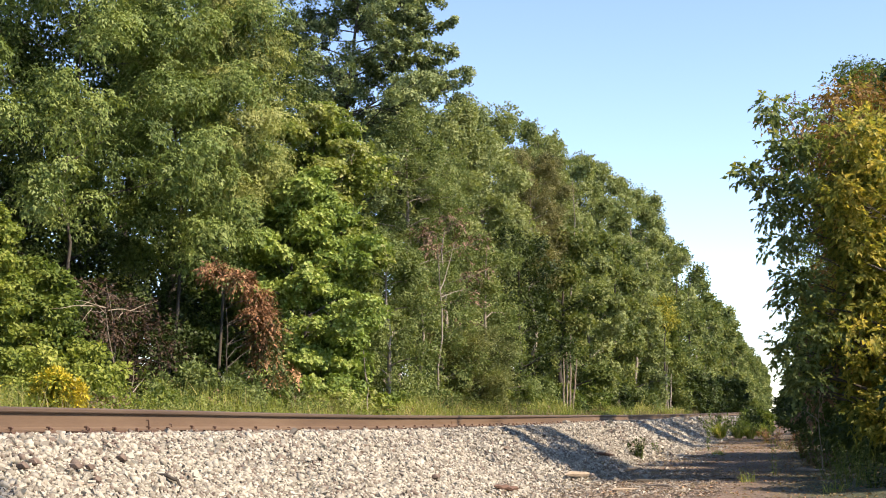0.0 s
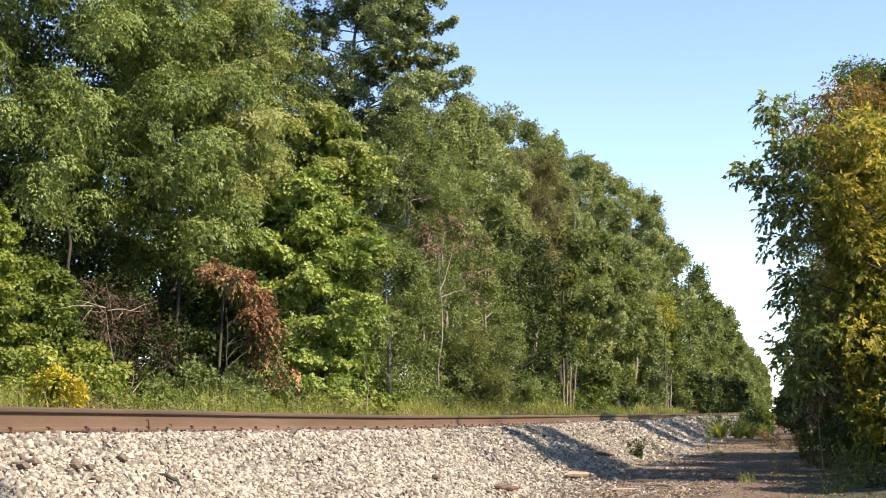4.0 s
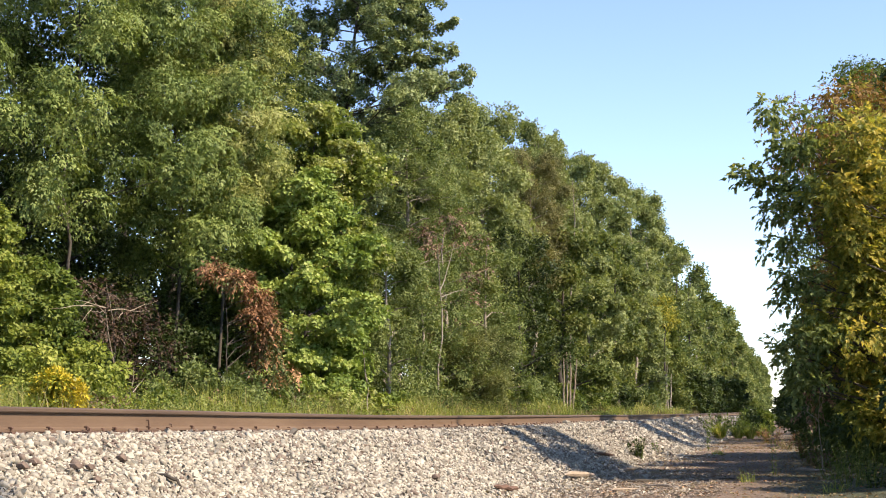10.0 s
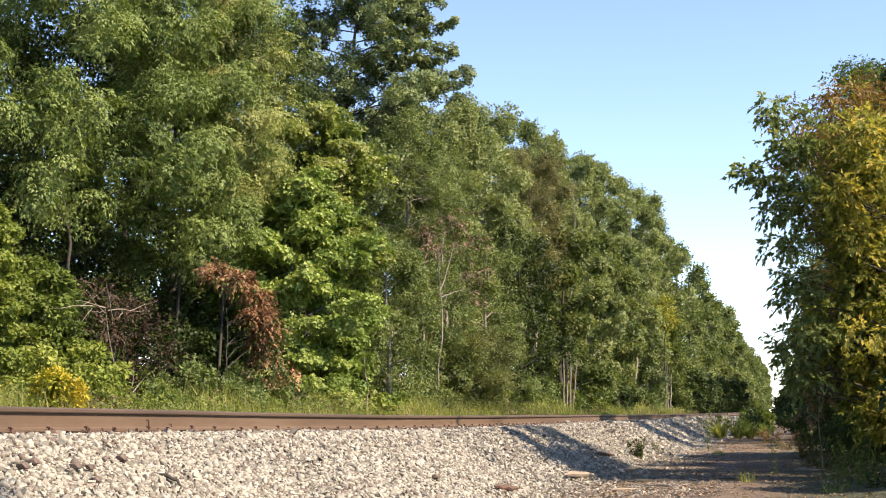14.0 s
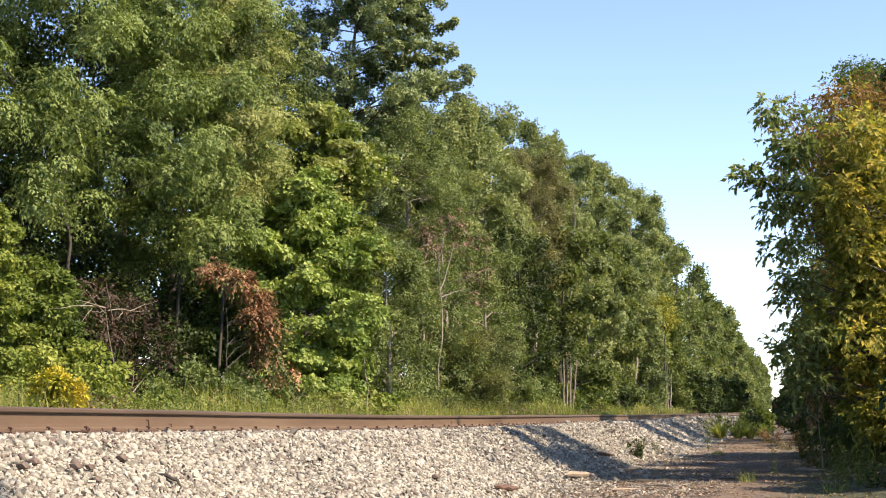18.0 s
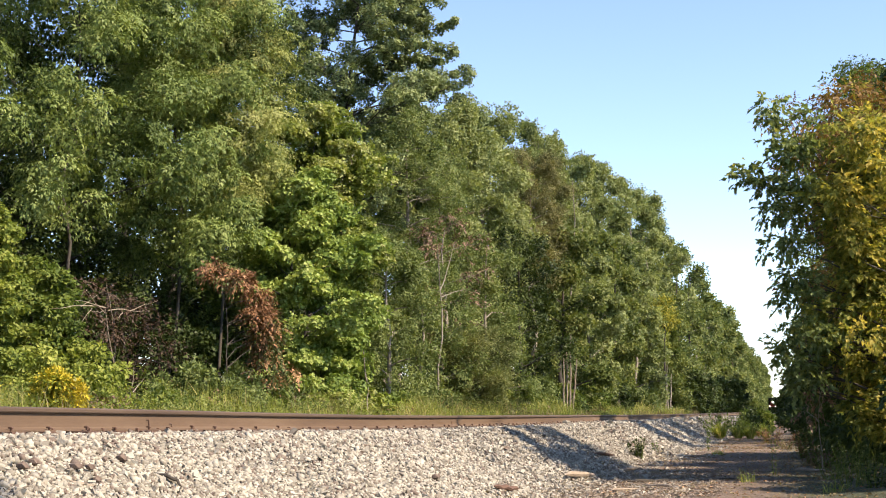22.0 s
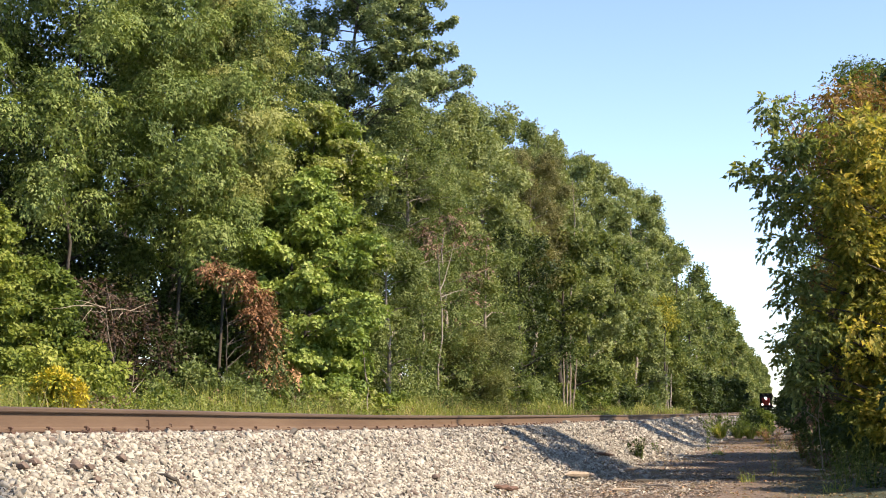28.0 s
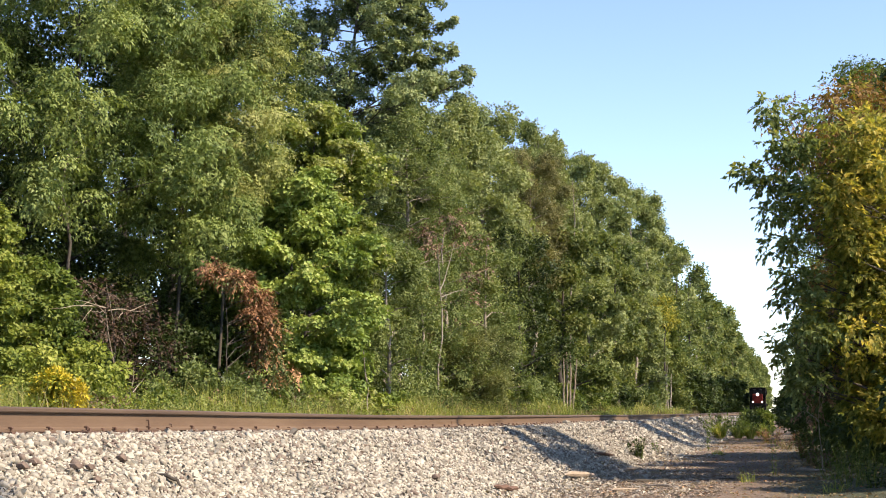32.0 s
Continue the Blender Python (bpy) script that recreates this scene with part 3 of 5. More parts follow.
# ---- leaves on the ground, verge, grass ----
def blades(rng, x, y, z, h, w, lean=0.35):
    n = len(x)
    a = rng.uniform(0, 6.28, n)
    d = np.stack([np.cos(a), np.sin(a), np.zeros(n)], 1)
    s = np.stack([-np.sin(a), np.cos(a), np.zeros(n)], 1)
    hh = (h * rng.uniform(0.5, 1.2, n))[:, None]
    ww = (w * rng.uniform(0.7, 1.3, n))[:, None]
    le = (rng.uniform(0.05, 1.0, n) * lean)[:, None]
    b = np.stack([x, y, z], 1)
    up = np.array([0, 0, 1.0])
    m = b + up * hh * 0.6 + d * le * hh * 0.35
    t = b + up * hh * (1 - 0.25 * le) + d * le * hh
    v = np.stack([b - s * ww * 0.5, b + s * ww * 0.5, m + s * ww * 0.4, m - s * ww * 0.4, t], 1).reshape(-1, 3)
    i = np.arange(n)[:, None] * 5
    f = np.concatenate([i + np.array([[0, 1, 2]]), i + np.array([[0, 2, 3]]), i + np.array([[3, 2, 4]])], 1).reshape(-1, 3)
    return v, f


def verge(name, label, mat, n, x0, x1, y0, y1, h, w, seed, power=1.6, bunch=0.5):
    rng = np.random.default_rng(seed)
    y = y0 + (y1 - y0) * rng.uniform(0, 1, n) ** power
    x = rng.uniform(x0, x1, n)
    keep = np.array([noise.noise(Vector((a * 0.7, b * 0.35, seed))) for a, b in zip(x, y)]) > -0.5 + bunch * rng.uniform(0, 1, n)
    x, y = x[keep], y[keep]
    z = np.array([ground_z(a, b) - 0.03 for a, b in zip(x, y)])
    tall = h * np.array([1 + 1.2 * noise.noise(Vector((a * 0.5, b * 0.25, seed + 9))) for a, b in zip(x, y)])
    far = np.clip(y / 45.0, 0.8, 3.0)
    v, f = blades(rng, x, y, z, tall, w * far, 0.95)
    return tagged(new(name, raw(name, v, f, M[mat])), label, "grass", kind="stuff")


verge("grass", "tall green and yellowing grass along the far side", "grass", 40000, -12.6, -9.8, 12, 140, 0.82, 0.014, 3)
verge("dry_grass", "dry straw-coloured grass among the green verge", "straw", 16000, -12.5, -9.4, 16, 150, 0.75, 0.012, 4, 1.2, 0.9)
verge("lane_grass", "sparse grass growing along the lane under the trees", "grass", 1200, 1.0, 3.0, 24, 60, 0.3, 0.012, 6, 1.2, 0.7)



def verge_weeds():
    """Leafy weeds grown through the grass, as low mounds of leaves."""
    rng = np.random.default_rng(12)
    for name, mat, n, x0, x1, h in (("green_weeds", "maple_yellow", 11500, -13.2, -10.2, 0.95), ("yellow_weeds", "gold", 420, -12.4, -10.4, 0.75), ("grey_weeds", "willow", 9000, -12.8, -10.0, 0.9), ("dry_weeds", "pink", 3200, -11.6, -9.6, 0.65)):
        y = 12 + 120 * rng.uniform(0, 1, n) ** 1.7
        x = rng.uniform(x0, x1, n)
        bump = np.array([noise.noise(Vector((a * 0.8, b * 0.45, n))) for a, b in zip(x, y)])
        ok = bump > {"gold": 0.25, "pink": 0.12}.get(mat, -0.15)
        x, y, bump = x[ok], y[ok], bump[ok]
        z = np.array([ground_z(a, b) for a, b in zip(x, y)]) + rng.uniform(0.1, 1, len(x)) ** 0.6 * h * (0.7 + bump)
        d = unit(rng.normal(0, 1, (len(x), 3)) + np.array([0, 0, 0.4]))
        g = 1.0
        v, f = sprays(rng, np.stack([x, y, z], 1), d, 6, 0.2 * g, 0.062 * g, 0.036 * g, 0.3, broad=False)
        tagged(new(name, raw(name, v, f, M[mat])), "leafy weeds growing through the verge's grass", "weeds", kind="stuff")


verge_weeds()

# ---- woods on the far side, near to far ----
tree("tall leafy hedge tree overgrown with vines", (-12.9, 19.8, 0.6), 4.0, 0.2, 0.5, "vine", 22, 5, 76, 11, 1.0, shape=0.25, padr=0.4)
tree("small-leaved green shrub arching over the hollow", (-13.6, 22.6, 0.6), 3.4, 0.3, 0.95, "shrub", 22, 5, 50, 29, 1.0, shape=0.4, padr=0.45)
tree("broad green ash tree with compound leaves", (-16.5, 28.4, 0.7), 13.0, 5.2, 3.2, "ash", 28, 5, 84, 12, 1.15, thick=0.06, flat=0.62, padr=0.72, sway=0.012)
tree("broad green ash tree with drooping boughs", (-15.6, 32.2, 0.7), 13.8, 3.8, 2.3, "ash", 36, 5, 88, 13, 1.15, thick=0.06, flat=0.62, padr=0.72, sway=0.012)
tree("pale yellow-green ash tree beginning to turn", (-14.2, 33.2, 0.7), 12.2, 5.8, 1.6, "ash_pale", 26, 5, 80, 14, 1.0, thick=0.05, padr=0.72, sway=0.01)
tree("yellow-green maple tree with pale shoot tips", (-15.0, 41.2, 0.7), 10.6, 4.0, 1.9, "maple_yellow", 26, 6, 70, 15, 0.85, padr=0.66, shape=0.42, sway=0.008)
tree("bright green maple tree lit by the sun", (-13.4, 35.0, 0.65), 7.2, 0.3, 2.2, "maple", 36, 6, 80, 16, 0.78, padr=0.62, shape=0.45, sway=0.006)
# added in front, since the maple's own low boughs lie in shadow
for sy, sh in ((34.0, 2.5), (35.4, 2.9), (36.9, 2.3)):
    tree("maple shoots added to brighten the maple's shadowed foot", (-12.6, sy, 0.6), sh, 0.1, 1.0, "maple", 9, 5, 40, 820 + int(sy), 0.72, padr=0.45, shape=0.5, thick=0.03, name="sapling", category="sapling")
tree("tall dark tree with open upper boughs and a forked trunk", (-18.0, 57.0, 0.8), 23.0, 7.5, 4.5, "cottonwood", 46, 12, 42, 17, 1.15, padr=0.62, shape=0.34, flat=0.8, inner=0.15, thick=0.2, sway=0.012,
     arms=[(4.0, 0.9, 19.2), (3.4, 0.8, 18.2), (4.5, 1.0, 17.8), (4.9, 1.1, 16.5), (3.8, 0.9, 16.1), (5.6, 1.4, 15.2), (4.6, 1.1, 14.9), (3.0, 0.7, 16.8), (2.2, 0.5, 18.8), (3.0, 0.5, 13.8), (-2.2, -1.4, 17.6), (-2.8, -1.6, 15.8), (-1.4, -1.4, 14.4)],
     arm_pads=12, arm_r=0.5)
tree("tall dark tree beside the forked one", (-18.1, 65.5, 0.8), 18.2, 6.0, 3.4, "cottonwood", 28, 7, 64, 30, 1.25, inner=0.3, padr=0.85, shape=0.4, flat=0.8, sway=0.01)
tree("dark tree closing the gap beside the tall one", (-19.2, 47.5, 0.8), 16.0, 3.0, 2.7, "shrub_shade_dark", 28, 6, 50, 28, 1.2, padr=0.85, shape=0.4)
tree("grey-green poplar tree with shimmering leaves", (-15.8, 54.5, 0.7), 12.8, 2.0, 2.9, "willow", 28, 6, 60, 18, 1.2, padr=0.85)
tree("grey-green poplar tree with shimmering leaves", (-16.6, 64.0, 0.75), 15.4, 3.0, 2.9, "poplar", 28, 6, 55, 19, 1.25, padr=0.9, shape=0.55)
tree("olive-green tree with a rounded top", (-16.5, 75.0, 0.75), 18.0, 4.0, 2.7, "poplar", 30, 6, 60, 20, 1.3, padr=1.0, shape=0.68, sway=0.006)
tree("brownish thinning willow tree with fine leaves", (-14.8, 78.5, 0.7), 16.0, 7.5, 2.3, "poplar_brown", 32, 5, 70, 21, 1.2, padr=0.85, shape=0.6)
tree("pale green tree between the poplars", (-16.6, 86.0, 0.75), 17.6, 3.0, 2.4, "willow", 26, 6, 60, 41, 1.35, padr=0.95, shape=0.6)
tree("slender pale green poplar tree", (-17.0, 94.2, 0.75), 21.0, 4.0, 2.4, "poplar", 30, 6, 60, 22, 1.45, padr=1.1, shape=0.7, sway=0.006)
tree("slender pale green poplar tree", (-16.0, 104.9, 0.7), 20.9, 3.0, 2.3, "poplar", 28, 6, 60, 23, 1.5, padr=1.15, shape=0.68)
tree("slender pale green poplar tree", (-16.0, 121.0, 0.7), 22.6, 3.0, 2.9, "poplar", 28, 6, 60, 24, 1.6, padr=1.25, shape=0.68)
tree("slender pale green poplar tree", (-16.0, 138.6, 0.7), 24.4, 3.0, 3.2, "poplar", 26, 6, 52, 25, 1.8, padr=1.2, shape=0.68)
tree("slender green poplar tree", (-15.8, 154.0, 0.7), 25.2, 3.0, 3.2, "poplar", 24, 6, 50, 26, 2.0, padr=1.3, shape=0.66)
tree("slender green poplar tree", (-15.6, 168.0, 0.7), 23.4, 3.0, 3.2, "oak", 22, 6, 46, 27, 2.2, padr=1.3, shape=0.6)
# lower trees before them
tree("grey-green willow thicket tree", (-15.2, 44.6, 0.7), 6.4, 0.3, 1.9, "willow", 16, 5, 55, 46, 1.1, padr=0.7, shape=0.4)
tree("grey-green willow thicket tree", (-13.2, 44.0, 0.65), 6.6, 0.3, 1.9, "willow", 18, 5, 55, 31, 1.1, padr=0.7, shape=0.4)
tree("grey-green willow thicket tree", (-13.4, 48.6, 0.65), 6.2, 0.3, 2.0, "willow", 18, 5, 55, 32, 1.1, padr=0.7, shape=0.4)
tree("grey-green willow thicket tree", (-13.4, 60.0, 0.65), 8.4, 0.3, 2.2, "willow", 18, 5, 50, 33, 1.3, padr=0.8, shape=0.4)
tree("dense green thicket tree", (-13.4, 68.0, 0.65), 10.0, 0.4, 2.3, "shrub_shade_dark", 18, 5, 50, 34, 1.5, padr=0.9, shape=0.4)
tree("dense green thicket tree", (-13.3, 80.0, 0.65), 12.0, 0.5, 2.4, "oak", 18, 5, 50, 35, 1.6, padr=0.9, shape=0.4)
tree("dense green thicket tree", (-13.4, 92.0, 0.65), 11.0, 0.5, 2.5, "poplar", 18, 5, 48, 36, 1.6, padr=1.0, shape=0.4)
tree("dense green thicket tree", (-13.2, 105.0, 0.65), 14.0, 0.5, 2.7, "oak", 18, 5, 48, 37, 1.8, padr=1.0, shape=0.4)
tree("dense green thicket tree", (-13.2, 119.0, 0.65), 13.0, 0.5, 2.8, "poplar", 18, 5, 46, 38, 1.9, padr=1.1, shape=0.4)
tree("green tree with a yellow crown", (-12.8, 136.5, 0.65), 11.6, 6.0, 2.0, "maple_yellow", 10, 4, 40, 39, 2.0, padr=0.9, shape=0.4)
tree("tree with a golden yellow crown in the green wood", (-11.9, 132.0, 0.65), 11.4, 8.4, 1.2, "yellowing", 9, 3, 30, 44, 2.0, padr=0.65, shape=0.4)
tree("dense green thicket tree", (-13.8, 150.0, 0.65), 13.0, 0.5, 2.8, "oak", 14, 6, 46, 45, 2.0, padr=1.2, shape=0.4)
tree("dense green thicket tree", (-13.0, 138.0, 0.65), 12.0, 0.5, 3.0, "oak", 18, 5, 46, 40, 2.0, padr=1.2, shape=0.4)


def row_of_trees():
    """The wood behind and beyond, in rows that thin out with distance."""
    rng = random.Random(8)
    for y in range(16, 170, 9):
        near = y < 62
        tree("tree of the dense wood behind the edge", (-21.5 + rng.uniform(-1.5, 1.5), y + rng.uniform(-2, 2), 0.9), rng.uniform(9.5, 11.5) + min(10, y * 0.075), 0.8, 4.4,
             rng.choice(["oak", "shrub_shade_dark"] if near else ["oak", "poplar", "willow"]), 12 if near else 9, 8, 46 if near else 14, 100 + y, 1.4 if near else 2.2, padr=1.5, shape=0.4)
    # rows of darkened leaves stand in for the wood's shaded inside
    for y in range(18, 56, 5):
        tree("tree close behind the wood's edge, leaves darkened like deep shade", (-19.0 + rng.uniform(-0.8, 0.8), y + rng.uniform(-1, 1), 0.8), rng.uniform(11.5, 14.0) if y < 40 else rng.uniform(9, 11), 0.4, 3.0,
             "shrub_shade_dark", 14, 9, 42, 500 + y, 1.3, padr=1.1, shape=0.4)
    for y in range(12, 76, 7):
        tree("tree deep in the wood, leaves darkened as if shaded", (-26.5 + rng.uniform(-1, 1), y + rng.uniform(-1, 1), 1.0), rng.uniform(12.0, 14.0), 0.1, 3.8,
             "shrub_shade_dark", 7, 12, 14, 600 + y, 2.2, padr=1.7, shape=0.4)
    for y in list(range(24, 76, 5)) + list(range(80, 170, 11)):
        tree("undergrowth deep in the wood, leaves darkened as if shaded", (-22.6 + rng.uniform(-0.6, 0.6), y + rng.uniform(-1, 1), 0.9), rng.uniform(6.0, 8.0), 0.1, 2.4,
             "shrub_shade_dark", 7, 8, 42 if y < 62 else 20, 700 + y, 1.9 if y < 76 else 2.4, padr=1.3 if y < 76 else 1.7, shape=0.4, name="shrub", category="shrub")
    for y in range(162, 310, 14):
        tree("tree of the far wood behind the edge", (-19.5 + rng.uniform(-1, 1), y, 0.8), rng.uniform(18, 20.5), 0.8, 4.4, "oak", 3, 18, 14, 1400 + y, 1.9 + y / 200, padr=2.0, shape=0.45)
    y = 170.0
    while y < 800:
        g = min(5.0, y / 62.0)
        h = 22.6 + rng.uniform(-1.6, 1.2)
        tree("tree in the far wood along the line", (-14.4 + rng.uniform(-0.6, 0.4), y, 0.7), h, 1.0, 3.4, rng.choice(["poplar", "oak", "oak", "poplar"]),
             8, 10, 17, 300 + int(y), g * 0.85, padr=1.6, shape=0.4)
        y += 8 + y * 0.018
    y = 47.5
    while y < 700:
        close = y < 115
        g = min(5.0, max(1.3, y / 62.0))
        tree("tree in the wood along the lane", ((4.2 if close else 5.2) + rng.uniform(-0.5, 0.6), y, 0.3), min(21.5, 12.4 + (y - 47) * 0.22) + rng.uniform(-0.6, 0.8), 4.6 if y < 60 else 0.5, 3.1 if close else 4.3, rng.choice(["elder_green", "shrub", "shrub_shade_dark"]),
             10 if close else 4, 8 if close else 15, (52 if y < 76 else 18) if close else 7, 900 + int(y), g * (1.05 if close else 1.5), padr=1.05 if close else 2.1, shape=0.7 if close else 0.45, group="woods along the lane")
        y += 4.8 if y < 76 else 6.5 if close else 9 if y < 420 else 60


row_of_trees()

# ---- shrubs and dead trees of the far side ----
tree("golden yellow bush at the edge of the grass", (-10.5, 18.1, 0.55), 1.05, 0.15, 0.2, "gold", 13, 4, 44, 51, 0.8, name="bush", category="bush", padr=0.26, shape=0.6, thick=0.02, group="shrubs")
tree("round grey-green bush with fine twigs", (-11.7, 50.0, 0.6), 3.6, 0.1, 1.45, "olive", 30, 5, 90, 52, 0.9, name="bush", category="bush", padr=0.55, shape=0.45, group="shrubs")
for i, (sx, sy, sh, sp) in enumerate([(-12.5, 21.4, 1.6, "vine"), (-12.9, 22.6, 1.9, "vine"), (-12.4, 24.6, 0.9, "shrub"), (-12.4, 26.4, 0.8, "shrub"), (-12.4, 28.6, 0.9, "willow"), (-12.3, 31.0, 1.0, "shrub"), (-12.0, 34.2, 0.9, "maple_yellow"), (-13.0, 27.8, 1.5, "willow"), (-13.2, 29.8, 1.2, "shrub_shade_dark"), (-13.1, 32.0, 1.5, "willow"),
                                      (-12.0, 37.5, 1.1, "maple_yellow"), (-12.2, 41.0, 1.1, "shrub"), (-12.4, 45.5, 1.2, "willow"), (-12.2, 50.0, 1.4, "willow"),
                                      (-12.4, 60.0, 1.8, "shrub"), (-12.2, 66.0, 2.0, "willow"), (-12.0, 74.0, 2.0, "shrub"), (-12.0, 84.0, 2.4, "shrub"), (-12.0, 96.0, 2.6, "shrub_shade_dark")]):
    tree("low leafy shrub at the wood's edge", (sx, sy, 0.55), sh, 0.1, 1.2, sp, 12, 4, 28, 60 + i, 0.95 + sy / 120, name="shrub", category="shrub", padr=0.45, shape=0.4, thick=0.03, group="shrubs")
tree("dead branches hung with rust-red withered leaves", (-12.8, 29.2, 0.6), 4.0, 3.3, 0.35, "rust", 2, 3, 50, 81, 0.9, padr=0.42, shape=0.4, thick=0.025,
     arms=[(0.4, 0.2, 3.6), (0.5, 0.7, 3.2), (0.5, 1.0, 2.9), (0.5, 1.4, 2.6), (0.5, 1.7, 2.2), (0.4, 2.0, 1.8), (0.4, 1.2, 2.2), (0.4, 1.6, 1.7), (0.5, 0.5, 2.8), (0.5, 2.1, 1.35), (0.5, 1.1, 2.5)], name="dead_tree")
# dark leaf colour put here as the hollow's shade
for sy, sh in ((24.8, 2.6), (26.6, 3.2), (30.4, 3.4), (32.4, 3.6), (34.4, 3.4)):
    tree("undergrowth with leaves darkened to fill the hollow's shade", (-15.9, sy, 0.65), sh, 0.1, 1.3, "shrub_shade_dark", 9, 6, 34, 800 + int(sy), 1.0, padr=0.6, shape=0.5, name="shrub", category="shrub", group="shrubs")
# sunlit in the scene; its shade is put into the leaf colour
tree("dead shrub in the hollow, brown leaves darkened to look shaded", (-15.0, 28.2, 0.6), 3.4, 0.6, 1.4, "dull", 14, 4, 24, 83, 0.85, padr=0.5, shape=0.6, name="dead_shrub", category="shrub")
tree("dying tree with pale pinkish withered leaves", (-13.4, 53.0, 0.6), 8.6, 3.0, 1.9, "pink", 12, 3, 22, 82, 1.1, padr=0.6, shape=0.5, name="dead_tree")


def stems(name, label, at, tops, mat, r):
    rng = np.random.default_rng(int(at[1] * 10))
    top = thing(name, label, "sapling", at, group="dead saplings")
    for (bx, by, tx, ty, tz) in tops:
        part("stem", raw("stem", *tube(crooked(rng, (bx, by, -0.1), (tx, ty, tz), 8, 0.02), r * np.linspace(1, 0.4, 8), 7), M[mat]), top)


stems("dead_saplings", "cluster of bare pale dead sapling stems", (-11.6, 70.5, 0.55),
      [(0, 0, 0.05, 0, 3.5), (0.16, 0.1, 0.2, 0.2, 3.9), (0.32, 0, 0.42, 0, 4.6), (0.4, 0.1, 0.68, 0.3, 3.3)], "deadwood", 0.062)


def bare(label, at, runs, mat, seed, name="dead_tree", sides=6):
    """Leafless wood: a trunk or limb and its forks, each run from, to, radius."""
    rng = np.random.default_rng(seed)
    top = thing(name, label, "dead tree", at, group="dead wood")
    for i, (a, b, r) in enumerate(runs):
        line = crooked(rng, a, b, 7, 0.035 * float(np.linalg.norm(np.subtract(b, a))) / 3)
        part("branch" if i else "trunk", raw("branch", *tube(line, r * np.linspace(1, 0.25, 7), sides), M[mat], True), top)
    return top


bare("bleached bare branches fallen against the hedge", (-12.5, 22.8, 0.55),
     [((0, 1.4, -0.1), (0.0, 0.3, 2.5), 0.02), ((0, 0.3, 2.5), (0.1, -1.7, 2.3), 0.013), ((0, 0.1, 2.5), (0.3, -1.3, 2.5), 0.01), ((0, 0.6, 2.3), (0.1, 0.1, 3.0), 0.01),
      ((0, 0.3, 2.4), (0.2, -0.8, 2.75), 0.009), ((0, 0.4, 2.45), (0.2, 1.7, 2.55), 0.012), ((0.1, 0.8, 2.45), (0.35, 0.1, 2.25), 0.008), ((0, -0.2, 2.45), (0.2, -0.9, 2.15), 0.008),
      ((0.1, 0.0, 2.4), (0.4, -1.0, 2.3), 0.008), ((0.1, 1.1, 2.5), (0.3, 1.9, 2.75), 0.008), ((0, -0.6, 2.45), (0.2, -0.2, 2.75), 0.007)], "deadwood", 3)
bare("grey-brown bare trunk forking between the crowns", (-15.9, 46.6, 0.7), [((0, 0, -0.1), (0.1, 0.3, 8.0), 0.17), ((0.1, 0.3, 7.6), (0.3, 1.0, 11.2), 0.1), ((0.1, 0.3, 7.4), (0.2, 2.2, 10.4), 0.08), ((0.1, 0.3, 7.8), (0.1, -0.5, 11.6), 0.08)], "bark_pale", 4)
bare("pale thin trunk among the shrubs", (-12.2, 46.6, 0.6), [((0, 0, -0.1), (0.1, 0.1, 6.2), 0.045), ((0.1, 0.1, 4.8), (0.4, 1.2, 6.6), 0.022), ((0.1, 0.1, 5.0), (0.3, -0.9, 6.4), 0.018), ((0.1, 0.4, 4.6), (0.6, 2.0, 5.0), 0.018)], "bark_pale", 5)
bare("thin pale bare sapling leaning out of the shrubs", (-11.5, 35.92, 0.55), [((0, 0.3, -0.1), (0.0, 0.42, 1.35), 0.03), ((0.0, 0.42, 1.3), (0.0, -0.1, 2.6), 0.024)], "bark_pale", 6, "dead_sapling")
bare("thin pale bare sapling in the grass", (-12.0, 22.9, 0.55), [((0, 0, -0.1), (0.1, 0.3, 1.4), 0.014), ((0.1, 0.2, 0.9), (0.1, 0.7, 1.2), 0.01)], "bark_pale", 7, "dead_sapling")
bare("pale poplar trunk showing through the leaves", (-13.0, 81.5, 0.6), [((0, 0, -0.1), (0.2, 0.3, 14.5), 0.08), ((0.1, 0.2, 9.0), (0.6, 2.0, 12.0), 0.05)], "bark_pale", 8)
bare("pale stems at the dark end of the wood", (-11.6, 128.0, 0.6), [((0, 0, -0.1), (0.3, 0.6, 4.8), 0.1), ((0.2, 2.2, -0.1), (0.1, 2.8, 4.6), 0.09), ((0.2, 4.4, -0.1), (0.3, 5.8, 4.2), 0.09)], "bark_pale", 9)

# ---- trees along the lane ----
tree("box elder with drooping yellow-green autumn leaves", (2.35, 22.6, 0.1), 6.0, 0.5, 1.95, "elder", 116, 5, 40, 91, 0.74, padr=0.42, shape=0.7, foot=0.12, full=0.56,
     loose=14, arms=[(-2.89, -0.7, 4.77), (-2.58, -0.7, 4.63), (-2.49, -0.6, 5.31), (-2.44, -0.5, 5.79), (-2.22, -0.6, 5.06), (-2.38, -0.7, 4.17), (-2.15, -0.8, 4.48), (-2.2, -0.7, 3.66), (-2.23, -0.4, 3.19), (-2.25, -0.4, 2.8), (-2.09, -0.6, 2.31), (-2.2, -0.6, 2.15), (-2.24, -0.6, 1.8), (-2.12, -0.5, 1.45)],
     sway=0.012, arm_leaf="elder_arm", bare_side=0.0, group="woods along the lane")
tree("rusty orange autumn tree behind the box elder", (2.4, 25.2, 0.2), 7.0, 2.4, 1.8, "elder_rust", 72, 5, 56, 92, 0.8, padr=0.6, shape=0.66, bare_side=0.0, group="woods along the lane")
